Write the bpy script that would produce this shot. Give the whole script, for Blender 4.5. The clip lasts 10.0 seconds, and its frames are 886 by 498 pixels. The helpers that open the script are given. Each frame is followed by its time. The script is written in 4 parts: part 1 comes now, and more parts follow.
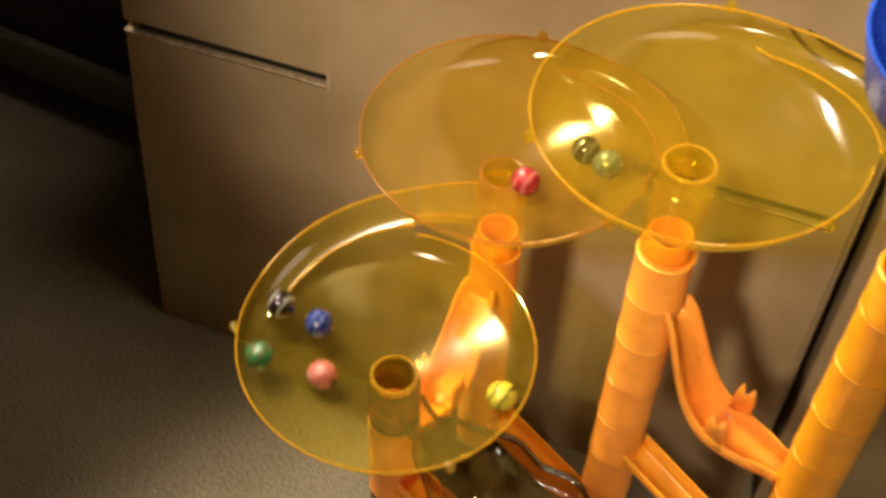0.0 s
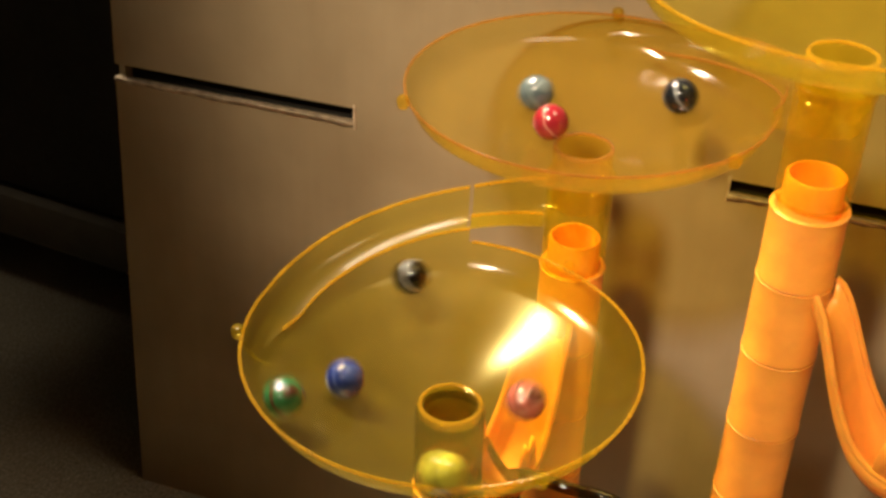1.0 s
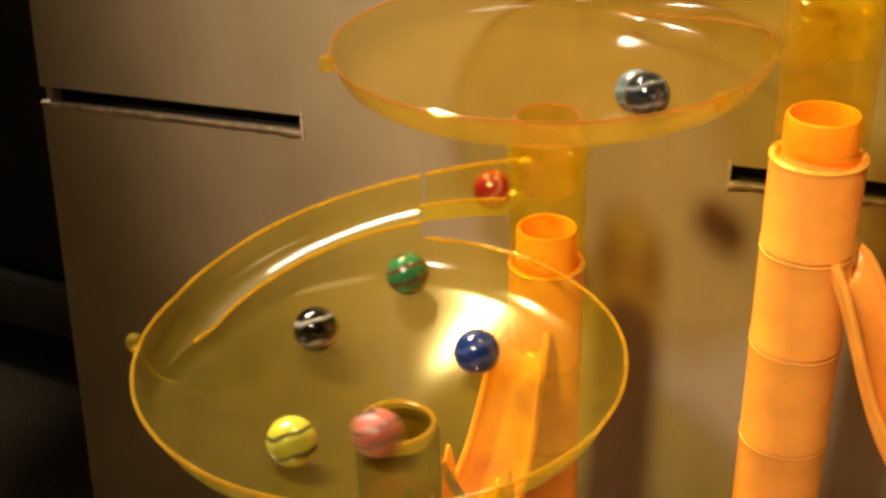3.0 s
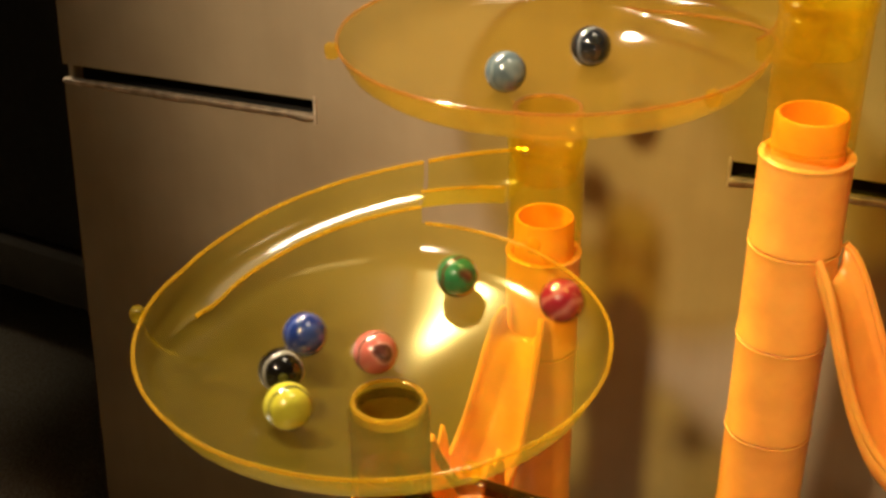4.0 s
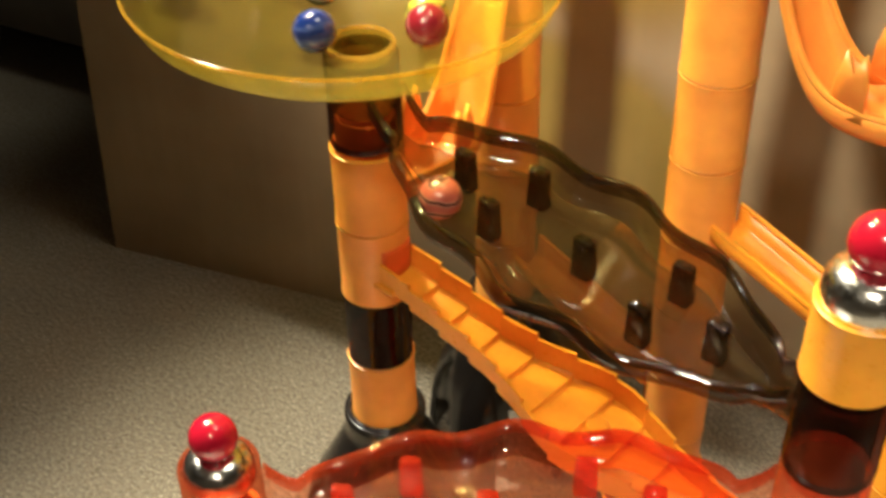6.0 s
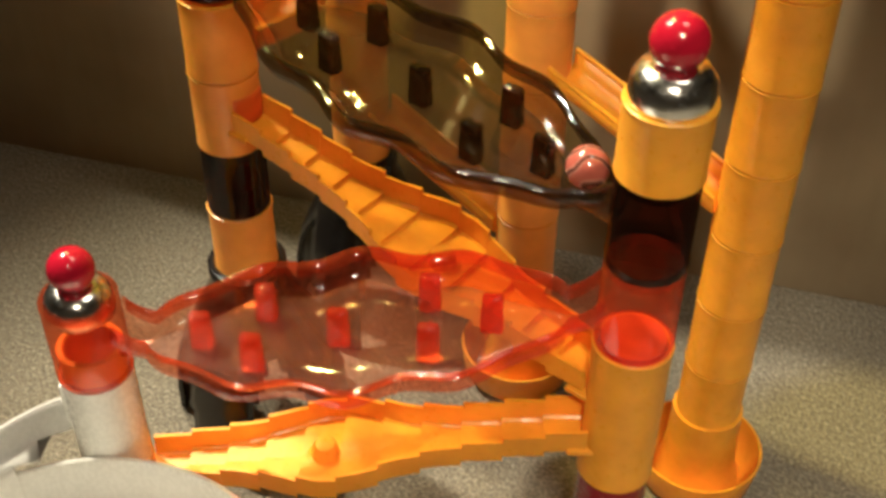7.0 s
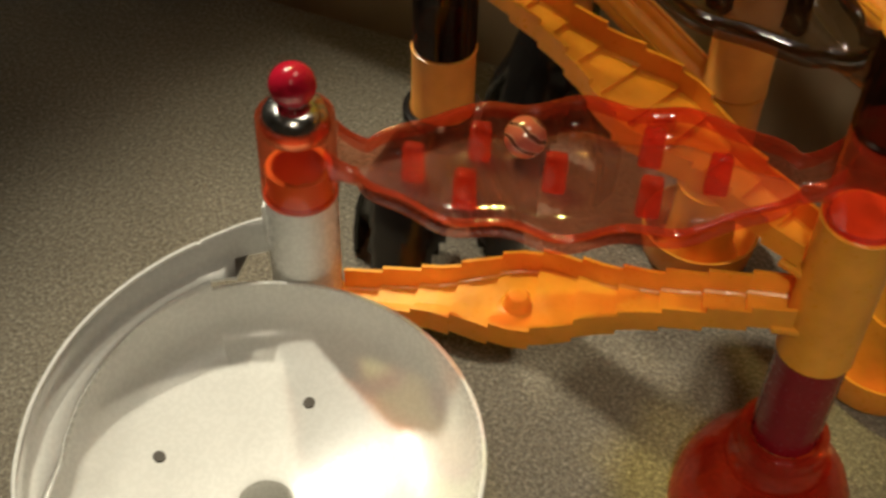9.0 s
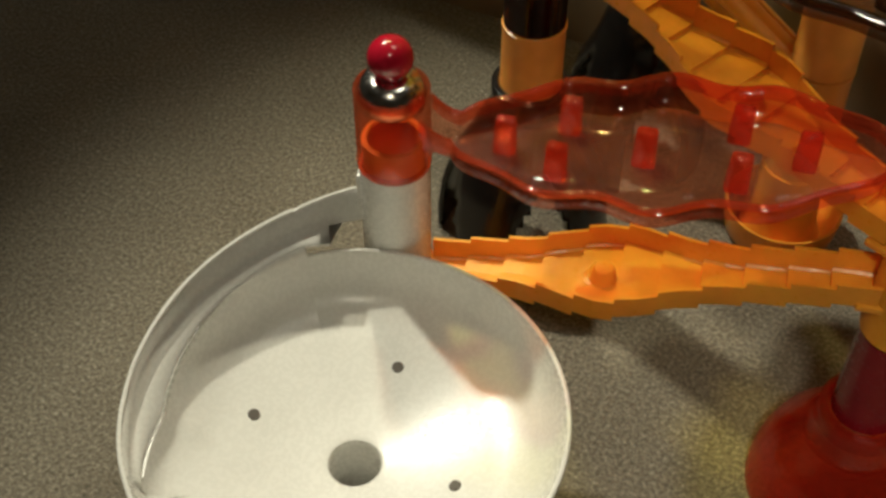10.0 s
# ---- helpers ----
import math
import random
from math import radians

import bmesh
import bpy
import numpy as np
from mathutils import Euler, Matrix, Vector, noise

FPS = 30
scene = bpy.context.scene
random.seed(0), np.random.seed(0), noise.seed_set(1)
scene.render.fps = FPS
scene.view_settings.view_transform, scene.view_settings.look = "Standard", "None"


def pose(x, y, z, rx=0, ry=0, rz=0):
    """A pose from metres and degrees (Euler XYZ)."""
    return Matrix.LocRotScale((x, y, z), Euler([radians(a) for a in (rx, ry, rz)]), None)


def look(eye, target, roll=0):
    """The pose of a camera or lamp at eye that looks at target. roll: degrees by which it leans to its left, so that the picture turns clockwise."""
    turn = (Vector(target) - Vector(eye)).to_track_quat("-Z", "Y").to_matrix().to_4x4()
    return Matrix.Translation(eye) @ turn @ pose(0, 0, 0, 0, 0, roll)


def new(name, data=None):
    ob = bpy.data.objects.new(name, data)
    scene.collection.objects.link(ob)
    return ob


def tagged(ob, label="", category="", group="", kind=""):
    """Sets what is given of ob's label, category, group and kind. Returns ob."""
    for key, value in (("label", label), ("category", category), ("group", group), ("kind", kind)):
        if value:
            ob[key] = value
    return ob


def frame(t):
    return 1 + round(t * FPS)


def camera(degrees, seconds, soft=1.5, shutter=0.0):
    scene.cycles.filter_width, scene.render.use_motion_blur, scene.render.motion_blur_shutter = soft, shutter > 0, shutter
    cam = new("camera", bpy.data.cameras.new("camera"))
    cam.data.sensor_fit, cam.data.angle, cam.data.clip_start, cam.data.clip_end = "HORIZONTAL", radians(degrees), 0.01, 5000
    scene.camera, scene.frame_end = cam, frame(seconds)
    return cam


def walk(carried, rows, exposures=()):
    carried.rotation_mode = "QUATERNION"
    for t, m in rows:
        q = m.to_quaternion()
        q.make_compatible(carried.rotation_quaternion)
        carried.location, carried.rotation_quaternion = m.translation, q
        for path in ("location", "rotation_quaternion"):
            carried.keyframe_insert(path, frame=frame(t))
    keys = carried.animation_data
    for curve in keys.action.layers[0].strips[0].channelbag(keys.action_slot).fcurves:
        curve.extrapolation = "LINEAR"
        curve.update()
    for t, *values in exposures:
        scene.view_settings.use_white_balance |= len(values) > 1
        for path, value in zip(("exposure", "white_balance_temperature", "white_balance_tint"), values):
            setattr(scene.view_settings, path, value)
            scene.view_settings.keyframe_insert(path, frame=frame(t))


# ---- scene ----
cam = camera(39.54, 10.0, soft=3.0, shutter=0.3)
PATH = [
    (0, look((0.1813, -0.3378, 0.8532), (0.0180, 0.0156, 0.3966), 2.95)),
    (0.5, look((0.1690, -0.3346, 0.7319), (-0.0450, 0.0722, 0.3463), -0.70)),
    (1, look((0.1585, -0.3503, 0.6241), (-0.0544, 0.1042, 0.2952), 1.85)),
    (1.5, look((0.1644, -0.3505, 0.5881), (-0.0399, 0.1292, 0.2913), 1.23)),
    (2, look((0.1658, -0.3269, 0.5631), (-0.0527, 0.1556, 0.2813), 0.49)),
    (3.5, look((0.1715, -0.2883, 0.5409), (-0.0739, 0.1786, 0.2550), -1.63)),
    (4, look((0.1829, -0.2957, 0.5465), (-0.0686, 0.1665, 0.2582), -0.60)),
    (4.5, look((0.2040, -0.2985, 0.5423), (-0.0745, 0.1474, 0.2532), -1.30)),
    (5, look((0.2170, -0.3162, 0.5380), (-0.0751, 0.1162, 0.2418), -0.44)),
    (5.5, look((0.2156, -0.3148, 0.5265), (-0.0668, 0.1046, 0.2034), 0.76)),
    (5.8, look((0.2174, -0.3353, 0.5200), (-0.0329, 0.0809, 0.1677), -0.54)),
    (6, look((0.2200, -0.3406, 0.5136), (-0.0087, 0.0748, 0.1460), -1.48)),
    (6.2, look((0.2198, -0.3506, 0.5184), (0.0158, 0.0710, 0.1434), 0.29)),
    (7.3, look((0.2595, -0.3719, 0.4907), (0.1002, 0.0376, 0.0821), 1.03)),
    (7.5, look((0.2592, -0.3694, 0.4850), (0.1071, 0.0321, 0.0659), 1.90)),
    (8, look((0.2348, -0.3791, 0.4765), (0.0531, -0.0020, 0.0466), 2.50)),
    (8.2, look((0.2337, -0.3780, 0.4774), (0.0456, -0.0069, 0.0450), 2.08)),
    (8.5, look((0.2294, -0.3841, 0.4783), (0.0415, -0.0092, 0.0492), 2.44)),
    (9, look((0.2198, -0.3914, 0.4763), (0.0172, -0.0257, 0.0459), 2.01)),
    (9.5, look((0.2126, -0.4001, 0.4762), (-0.0047, -0.0481, 0.0417), 1.87)),
    (10, look((0.2187, -0.4044, 0.4830), (-0.0082, -0.0631, 0.0448), -0.07)),
]
walk(cam, PATH, [(0.0, 0.35, 6500, 10), (2.0, 0.42, 6500, 9), (5.0, 0.35, 6500, 9), (5.7, 0.6, 6100, 6), (6.2, 0.95, 5500, 4), (7.5, 0.05, 5800, 5), (9.0, -0.45, 5600, 4), (10.0, -0.66, 5500, 0)])

# ---- light ----
world = bpy.data.worlds.new("world")
scene.world = world
world.use_nodes = True
world.node_tree.nodes["Background"].inputs[0].default_value = (1.0, 0.86, 0.66, 1)
world.node_tree.nodes["Background"].inputs[1].default_value = 0.05
scene.view_settings.exposure = 0.0


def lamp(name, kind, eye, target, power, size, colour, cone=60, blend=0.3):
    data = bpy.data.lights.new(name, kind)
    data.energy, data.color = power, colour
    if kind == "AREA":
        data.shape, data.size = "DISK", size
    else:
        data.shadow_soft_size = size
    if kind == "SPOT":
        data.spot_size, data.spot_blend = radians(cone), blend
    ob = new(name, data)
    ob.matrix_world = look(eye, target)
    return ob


# Unseen key placed from highlights and shadows; narrow cone keeps left carpet dark
lamp("back_left_key", "SPOT", (-0.53, 0.46, 1.42), (0.17, -0.09, 0.20), 66, 0.04, (1.0, 0.80, 0.54), 34, 0.6)
# Second unseen key, added to match the white bowl's highlight and post shadow
lamp("left_key", "SPOT", (-1.05, 0.24, 1.75), (0.16, -0.12, 0.15), 175, 0.04, (1.0, 0.82, 0.58), 26, 0.5)
# Added front spot; its cone edge stands in for the box's slanted shade line
lamp("front_box_spot", "SPOT", (-0.10, -1.20, 1.70), (0.015, 0.165, 0.46), 165, 0.09, (1.0, 0.77, 0.50), 15.5, 0.35)
# Added fill for the lower posts and right carpet; no such lamp known
lamp("lower_right_fill", "SPOT", (0.55, -1.05, 1.55), (0.24, -0.06, 0.06), 62, 0.10, (1.0, 0.78, 0.52), 19, 0.7)
# Added overhead fill that lifts floor and bowl but not the box front
lamp("overhead_fill", "AREA", (0.55, 0.30, 2.44), (0.2, 0.0, 0.2), 8, 0.7, (1.0, 0.82, 0.58))

# ---- materials ----
def nodes_of(name):
    m = bpy.data.materials.new(name)
    m.use_nodes = True
    nt = m.node_tree
    return m, nt, nt.nodes["Principled BSDF"], nt.nodes["Material Output"]


def add(nt, kind, **values):
    n = nt.nodes.new(kind)
    for k, v in values.items():
        n.inputs[k.replace("_", " ")].default_value = v
    return n


def ramp_node(nt, stops):
    n = nt.nodes.new("ShaderNodeValToRGB")
    el = n.color_ramp.elements
    while len(el) < len(stops):
        el.new(0.5)
    for e, (p, c) in zip(el, stops):
        e.position, e.color = p, (*c, 1)
    return n


def solid(name, colour, rough=0.4, metal=0.0, scale=60.0, vary=0.12, bump=0.02, coat=0.0, sss=0.0):
    """Plain stuff with two scales of variation in colour, gloss and relief."""
    m, nt, bsdf, out = nodes_of(name)
    co = nt.nodes.new("ShaderNodeTexCoord")
    big, fine = add(nt, "ShaderNodeTexNoise", Scale=scale, Detail=4.0), add(nt, "ShaderNodeTexNoise", Scale=scale * 9, Detail=3.0)
    for n in (big, fine):
        nt.links.new(co.outputs["Object"], n.inputs["Vector"])
    lo, hi = tuple(c * (1 - vary) for c in colour), tuple(min(1, c * (1 + vary)) for c in colour)
    cr = ramp_node(nt, [(0.3, lo), (0.7, hi)])
    nt.links.new(big.outputs["Fac"], cr.inputs["Fac"])
    nt.links.new(cr.outputs["Color"], bsdf.inputs["Base Color"])
    rr = add(nt, "ShaderNodeMapRange", From_Min=0.3, From_Max=0.7, To_Min=max(0.02, rough - 0.06), To_Max=rough + 0.08)
    nt.links.new(fine.outputs["Fac"], rr.inputs["Value"])
    nt.links.new(rr.outputs["Result"], bsdf.inputs["Roughness"])
    bsdf.inputs["Metallic"].default_value = metal
    bsdf.inputs["Coat Weight"].default_value = coat
    if sss:
        bsdf.inputs["Subsurface Weight"].default_value = sss
        bsdf.inputs["Subsurface Radius"].default_value = (0.006, 0.002, 0.0006)
        bsdf.inputs["Subsurface Scale"].default_value = 1.0
    b = add(nt, "ShaderNodeBump", Strength=bump, Distance=0.002)
    nt.links.new(fine.outputs["Fac"], b.inputs["Height"])
    nt.links.new(b.outputs["Normal"], bsdf.inputs["Normal"])
    return m


def clear(name, colour, body, milk=0.15, rough=0.06, gloss=1.45):
    """Tinted see-through plastic: light passes tinted, a little scatters, the skin is glossy."""
    m, nt, bsdf, out = nodes_of(name)
    nt.nodes.remove(bsdf)
    co = nt.nodes.new("ShaderNodeTexCoord")
    noise_n = add(nt, "ShaderNodeTexNoise", Scale=90.0, Detail=3.0)
    nt.links.new(co.outputs["Object"], noise_n.inputs["Vector"])
    tr = nt.nodes.new("ShaderNodeBsdfTransparent")
    tr.inputs["Color"].default_value = (*colour, 1)
    di = add(nt, "ShaderNodeBsdfDiffuse", Roughness=0.5)
    di.inputs["Color"].default_value = (*body, 1)
    tl = nt.nodes.new("ShaderNodeBsdfTranslucent")
    tl.inputs["Color"].default_value = (*body, 1)
    half = add(nt, "ShaderNodeMixShader", Fac=0.5)
    nt.links.new(di.outputs[0], half.inputs[1])
    nt.links.new(tl.outputs[0], half.inputs[2])
    mr = add(nt, "ShaderNodeMapRange", From_Min=0.3, From_Max=0.7, To_Min=milk * 0.8, To_Max=milk * 1.2)
    nt.links.new(noise_n.outputs["Fac"], mr.inputs["Value"])
    mix = nt.nodes.new("ShaderNodeMixShader")
    nt.links.new(mr.outputs["Result"], mix.inputs["Fac"])
    nt.links.new(tr.outputs[0], mix.inputs[1])
    nt.links.new(half.outputs[0], mix.inputs[2])
    gl = add(nt, "ShaderNodeBsdfGlossy", Roughness=rough)
    lw = add(nt, "ShaderNodeLayerWeight", Blend=0.5)
    pw = nt.nodes.new("ShaderNodeMath")
    pw.operation = "POWER"
    pw.inputs[1].default_value = 4.0
    nt.links.new(lw.outputs["Facing"], pw.inputs[0])
    fr = add(nt, "ShaderNodeMapRange", From_Min=0.0, From_Max=1.0, To_Min=((gloss - 1) / (gloss + 1)) ** 2, To_Max=0.55)
    nt.links.new(pw.outputs[0], fr.inputs["Value"])
    bp = add(nt, "ShaderNodeBump", Strength=0.012, Distance=0.002)
    nt.links.new(noise_n.outputs["Fac"], bp.inputs["Height"])
    nt.links.new(bp.outputs["Normal"], gl.inputs["Normal"])
    top = nt.nodes.new("ShaderNodeMixShader")
    nt.links.new(fr.outputs[0], top.inputs["Fac"])
    nt.links.new(mix.outputs[0], top.inputs[1])
    nt.links.new(gl.outputs[0], top.inputs[2])
    nt.links.new(top.outputs[0], out.inputs["Surface"])
    return m


def marble_glass(name, base, swirl, second=None, scale=70.0, edge=0.52):
    """Glossy glass with bands of a second colour."""
    m, nt, bsdf, out = nodes_of(name)
    co = nt.nodes.new("ShaderNodeTexCoord")
    w = add(nt, "ShaderNodeTexWave", Scale=scale, Distortion=5.0, Detail=2.0)
    n = add(nt, "ShaderNodeTexNoise", Scale=240.0, Detail=3.0)
    nt.links.new(co.outputs["Object"], w.inputs["Vector"])
    nt.links.new(co.outputs["Object"], n.inputs["Vector"])
    half = tuple((a + b) / 2 for a, b in zip(base, swirl))
    cr = ramp_node(nt, [(0.0, base), (edge, base), (edge + 0.2, half), (1.0, second or swirl)])
    nt.links.new(w.outputs["Fac"], cr.inputs["Fac"])
    mixc = nt.nodes.new("ShaderNodeMixRGB")
    mixc.blend_type = "MULTIPLY"
    mixc.inputs[0].default_value = 0.35
    nt.links.new(cr.outputs["Color"], mixc.inputs[1])
    nt.links.new(n.outputs["Fac"], mixc.inputs[2])
    nt.links.new(mixc.outputs[0], bsdf.inputs["Base Color"])
    bsdf.inputs["Roughness"].default_value = 0.12
    bsdf.inputs["Coat Weight"].default_value = 0.8
    bsdf.inputs["Coat Roughness"].default_value = 0.04
    return m


def carpet_material():
    m, nt, bsdf, out = nodes_of("carpet_pile")
    co = nt.nodes.new("ShaderNodeTexCoord")
    fine = add(nt, "ShaderNodeTexNoise", Scale=480.0, Detail=5.0, Roughness=0.78)
    mid = add(nt, "ShaderNodeTexVoronoi", Scale=430.0)
    big = add(nt, "ShaderNodeTexNoise", Scale=9.0, Detail=4.0)
    for k in (fine, mid, big):
        nt.links.new(co.outputs["Object"], k.inputs["Vector"])
    cr = ramp_node(nt, [(0.30, (0.065, 0.052, 0.036)), (0.44, (0.19, 0.165, 0.12)), (0.54, (0.31, 0.275, 0.20)), (0.68, (0.62, 0.57, 0.45))])
    nt.links.new(fine.outputs["Fac"], cr.inputs["Fac"])
    cb = ramp_node(nt, [(0.3, (0.72, 0.70, 0.68)), (0.7, (1.0, 1.0, 1.0))])
    nt.links.new(big.outputs["Fac"], cb.inputs["Fac"])
    mx = nt.nodes.new("ShaderNodeMixRGB")
    mx.blend_type = "MULTIPLY"
    mx.inputs[0].default_value = 1.0
    nt.links.new(cr.outputs["Color"], mx.inputs[1])
    nt.links.new(cb.outputs["Color"], mx.inputs[2])
    nt.links.new(mx.outputs[0], bsdf.inputs["Base Color"])
    bsdf.inputs["Roughness"].default_value = 0.95
    bsdf.inputs["Sheen Weight"].default_value = 0.25
    ad = nt.nodes.new("ShaderNodeMath")
    nt.links.new(fine.outputs["Fac"], ad.inputs[0])
    nt.links.new(mid.outputs["Distance"], ad.inputs[1])
    b = add(nt, "ShaderNodeBump", Strength=0.7, Distance=0.0018)
    nt.links.new(ad.outputs[0], b.inputs["Height"])
    nt.links.new(b.outputs["Normal"], bsdf.inputs["Normal"])
    return m


def cardboard_material():
    m, nt, bsdf, out = nodes_of("cardboard")
    co = nt.nodes.new("ShaderNodeTexCoord")
    mp = nt.nodes.new("ShaderNodeMapping")
    mp.inputs["Scale"].default_value = (1.0, 1.0, 0.06)
    nt.links.new(co.outputs["Object"], mp.inputs["Vector"])
    flute = add(nt, "ShaderNodeTexNoise", Scale=150.0, Detail=3.0)
    nt.links.new(mp.outputs[0], flute.inputs["Vector"])
    big, fib = add(nt, "ShaderNodeTexNoise", Scale=11.0, Detail=5.0), add(nt, "ShaderNodeTexNoise", Scale=700.0, Detail=2.0)
    for k in (big, fib):
        nt.links.new(co.outputs["Object"], k.inputs["Vector"])
    cr = ramp_node(nt, [(0.3, (0.240, 0.182, 0.110)), (0.7, (0.36, 0.288, 0.186))])
    nt.links.new(big.outputs["Fac"], cr.inputs["Fac"])
    c2 = ramp_node(nt, [(0.3, (0.95, 0.95, 0.95)), (0.7, (1.0, 1.0, 1.0))])
    nt.links.new(flute.outputs["Fac"], c2.inputs["Fac"])
    mx = nt.nodes.new("ShaderNodeMixRGB")
    mx.blend_type = "MULTIPLY"
    mx.inputs[0].default_value = 1.0
    nt.links.new(cr.outputs["Color"], mx.inputs[1])
    nt.links.new(c2.outputs["Color"], mx.inputs[2])
    nt.links.new(mx.outputs[0], bsdf.inputs["Base Color"])
    bsdf.inputs["Roughness"].default_value = 0.75
    b = add(nt, "ShaderNodeBump", Strength=0.05, Distance=0.002)
    nt.links.new(flute.outputs["Fac"], b.inputs["Height"])
    b2 = add(nt, "ShaderNodeBump", Strength=0.1, Distance=0.0006)
    nt.links.new(fib.outputs["Fac"], b2.inputs["Height"])
    nt.links.new(b.outputs["Normal"], b2.inputs["Normal"])
    nt.links.new(b2.outputs["Normal"], bsdf.inputs["Normal"])
    return m


CARPET, CARD = carpet_material(), cardboard_material()
ORANGE = solid("orange_plastic", (0.93, 0.37, 0.060), 0.34, sss=0.25)
AMBER = solid("amber_plastic", (0.90, 0.37, 0.022), 0.32, sss=0.2)
DEEP = solid("deep_orange_plastic", (0.80, 0.14, 0.02), 0.4)
WHITE = solid("white_plastic", (0.78, 0.77, 0.72), 0.26, vary=0.03)
YELLOW = clear("clear_yellow", (0.965, 0.915, 0.36), (0.92, 0.70, 0.06), 0.10, 0.16, 1.44)
# Milkier, stronger yellow puts the glow of light-filled edges into the colour
YELLOW_EDGE_GLOW = clear("yellow_edge_glow", (0.98, 0.82, 0.24), (0.98, 0.68, 0.06), 0.28, 0.08, 1.7)
RED = clear("clear_red", (0.98, 0.54, 0.36), (0.94, 0.18, 0.07), 0.12, 0.06, 1.6)
RED_PALE = clear("pale_red", (0.99, 0.88, 0.82), (0.95, 0.42, 0.34), 0.09)
RED_EDGE = clear("red_edge", (0.95, 0.40, 0.24), (0.88, 0.14, 0.05), 0.15, 0.06, 1.6)
SMOKE = clear("clear_smoke", (0.62, 0.52, 0.34), (0.08, 0.062, 0.035), 0.14, 0.05, 1.7)
SMOKE_PALE = clear("pale_smoke", (0.64, 0.55, 0.40), (0.16, 0.13, 0.08), 0.16)
SMOKE_EDGE = clear("smoke_edge", (0.40, 0.30, 0.18), (0.020, 0.014, 0.008), 0.25, 0.05, 1.7)
SMOKE_RING = clear("smoke_ring", (0.37, 0.21, 0.13), (0.014, 0.009, 0.006), 0.22)
PIN_RED = clear("red_pin", (0.96, 0.36, 0.20), (0.90, 0.10, 0.04), 0.22)
YELLOW_WARM = clear("clear_amber_yellow", (0.968, 0.88, 0.40), (0.90, 0.56, 0.07), 0.10, 0.12, 1.44)
AMBER_EDGE = clear("amber_edge", (0.96, 0.78, 0.46), (0.90, 0.52, 0.16), 0.13, 0.08, 1.9)
BLACK = solid("black_plastic", (0.012, 0.010, 0.009), 0.18)
CRIMSON = solid("dark_red_plastic", (0.26, 0.008, 0.018), 0.22)
KNOB = solid("red_ball_plastic", (0.50, 0.008, 0.03), 0.16, coat=0.5)
CHROME = solid("chrome", (0.90, 0.88, 0.84), 0.2, metal=1.0, vary=0.04)
BLUE = solid("blue_plastic", (0.02, 0.08, 0.55), 0.3)
DARKWOOD = solid("dark_stained_wood", (0.022, 0.014, 0.010), 0.55, scale=20, vary=0.4)
# The cabinet rail's grey, also used for the shade in the bowl's holes
RAIL_AND_HOLE_SHADE = solid("grey_rail_and_hole_shade", (0.11, 0.095, 0.075), 0.6, scale=20, vary=0.2)
# Black that stands in for shade inside the box and below the cabinet rail
SHADE_BLACK = solid("shade_black", (0.008, 0.006, 0.005), 0.8)
PAINT = solid("wall_paint", (0.36, 0.31, 0.25), 0.8, scale=4)
FIBRE = solid("torn_cardboard", (0.42, 0.34, 0.25), 0.9, scale=200, vary=0.3)


# ---- helpers of this scene ----
def mesh_of(name, bm, material, smooth=True):
    me = bpy.data.meshes.new(name)
    bmesh.ops.remove_doubles(bm, verts=bm.verts, dist=1e-6)
    bmesh.ops.recalc_face_normals(bm, faces=bm.faces)
    for f in bm.faces:
        f.smooth = smooth
    bm.to_mesh(me)
    bm.free()
    me.materials.append(material)
    return me


def part(name, bm, material, parent, label="", smooth=True, thick=0.0, sharp=40):
    ob = new(name, mesh_of(name, bm, material, smooth))
    ob.parent = parent
    if thick:
        s = ob.modifiers.new("thickness", "SOLIDIFY")
        s.thickness, s.offset = thick, 0
    if smooth:
        ob.data.set_sharp_from_angle(angle=radians(sharp))
    return tagged(ob, label)


def thing(name, m, label, category, group="", kind=""):
    ob = new(name)
    ob.empty_display_size = 0.02
    ob.matrix_basis = m
    return tagged(ob, label, category, group, kind)


def lathe(profile, segs=40, closed=False, bm=None, at=(0, 0, 0)):
    bm = bm or bmesh.new()
    rings = []
    for r, z in profile:
        if r < 1e-6:
            rings.append([bm.verts.new((at[0], at[1], at[2] + z))])
        else:
            rings.append([bm.verts.new((at[0] + r * math.cos(2 * math.pi * k / segs), at[1] + r * math.sin(2 * math.pi * k / segs), at[2] + z)) for k in range(segs)])
    pairs = list(zip(rings, rings[1:])) + ([(rings[-1], rings[0])] if closed else [])
    for a, b in pairs:
        for k in range(segs):
            q = [a[k % len(a)], a[(k + 1) % len(a)], b[(k + 1) % len(b)], b[k % len(b)]]
            q = [v for i, v in enumerate(q) if v not in q[:i]]
            if len(q) > 2:
                bm.faces.new(q)
    return bm


def tube(r, z0, z1, wall=0.002, lip=0.0, lip_h=0.0):
    """A pipe with rounded ends, and a proud lip at its lower end."""
    e = 0.0007
    p = [(r - wall, z0 + e), (r - wall + e, z0)]
    if lip:
        p += [(r + lip - e, z0), (r + lip, z0 + e), (r + lip, z0 + lip_h - e), (r, z0 + lip_h)]
    else:
        p += [(r - e, z0), (r, z0 + e)]
    p += [(r, z1 - e), (r - e, z1), (r - wall + e, z1), (r - wall, z1 - e)]
    return lathe(p, 40, closed=True)


def grid(rows, bm=None):
    bm = bm or bmesh.new()
    vs = [[bm.verts.new(p) for p in row] for row in rows]
    for a, b in zip(vs, vs[1:]):
        for k in range(len(a) - 1):
            bm.faces.new((a[k], a[k + 1], b[k + 1], b[k]))
    return bm


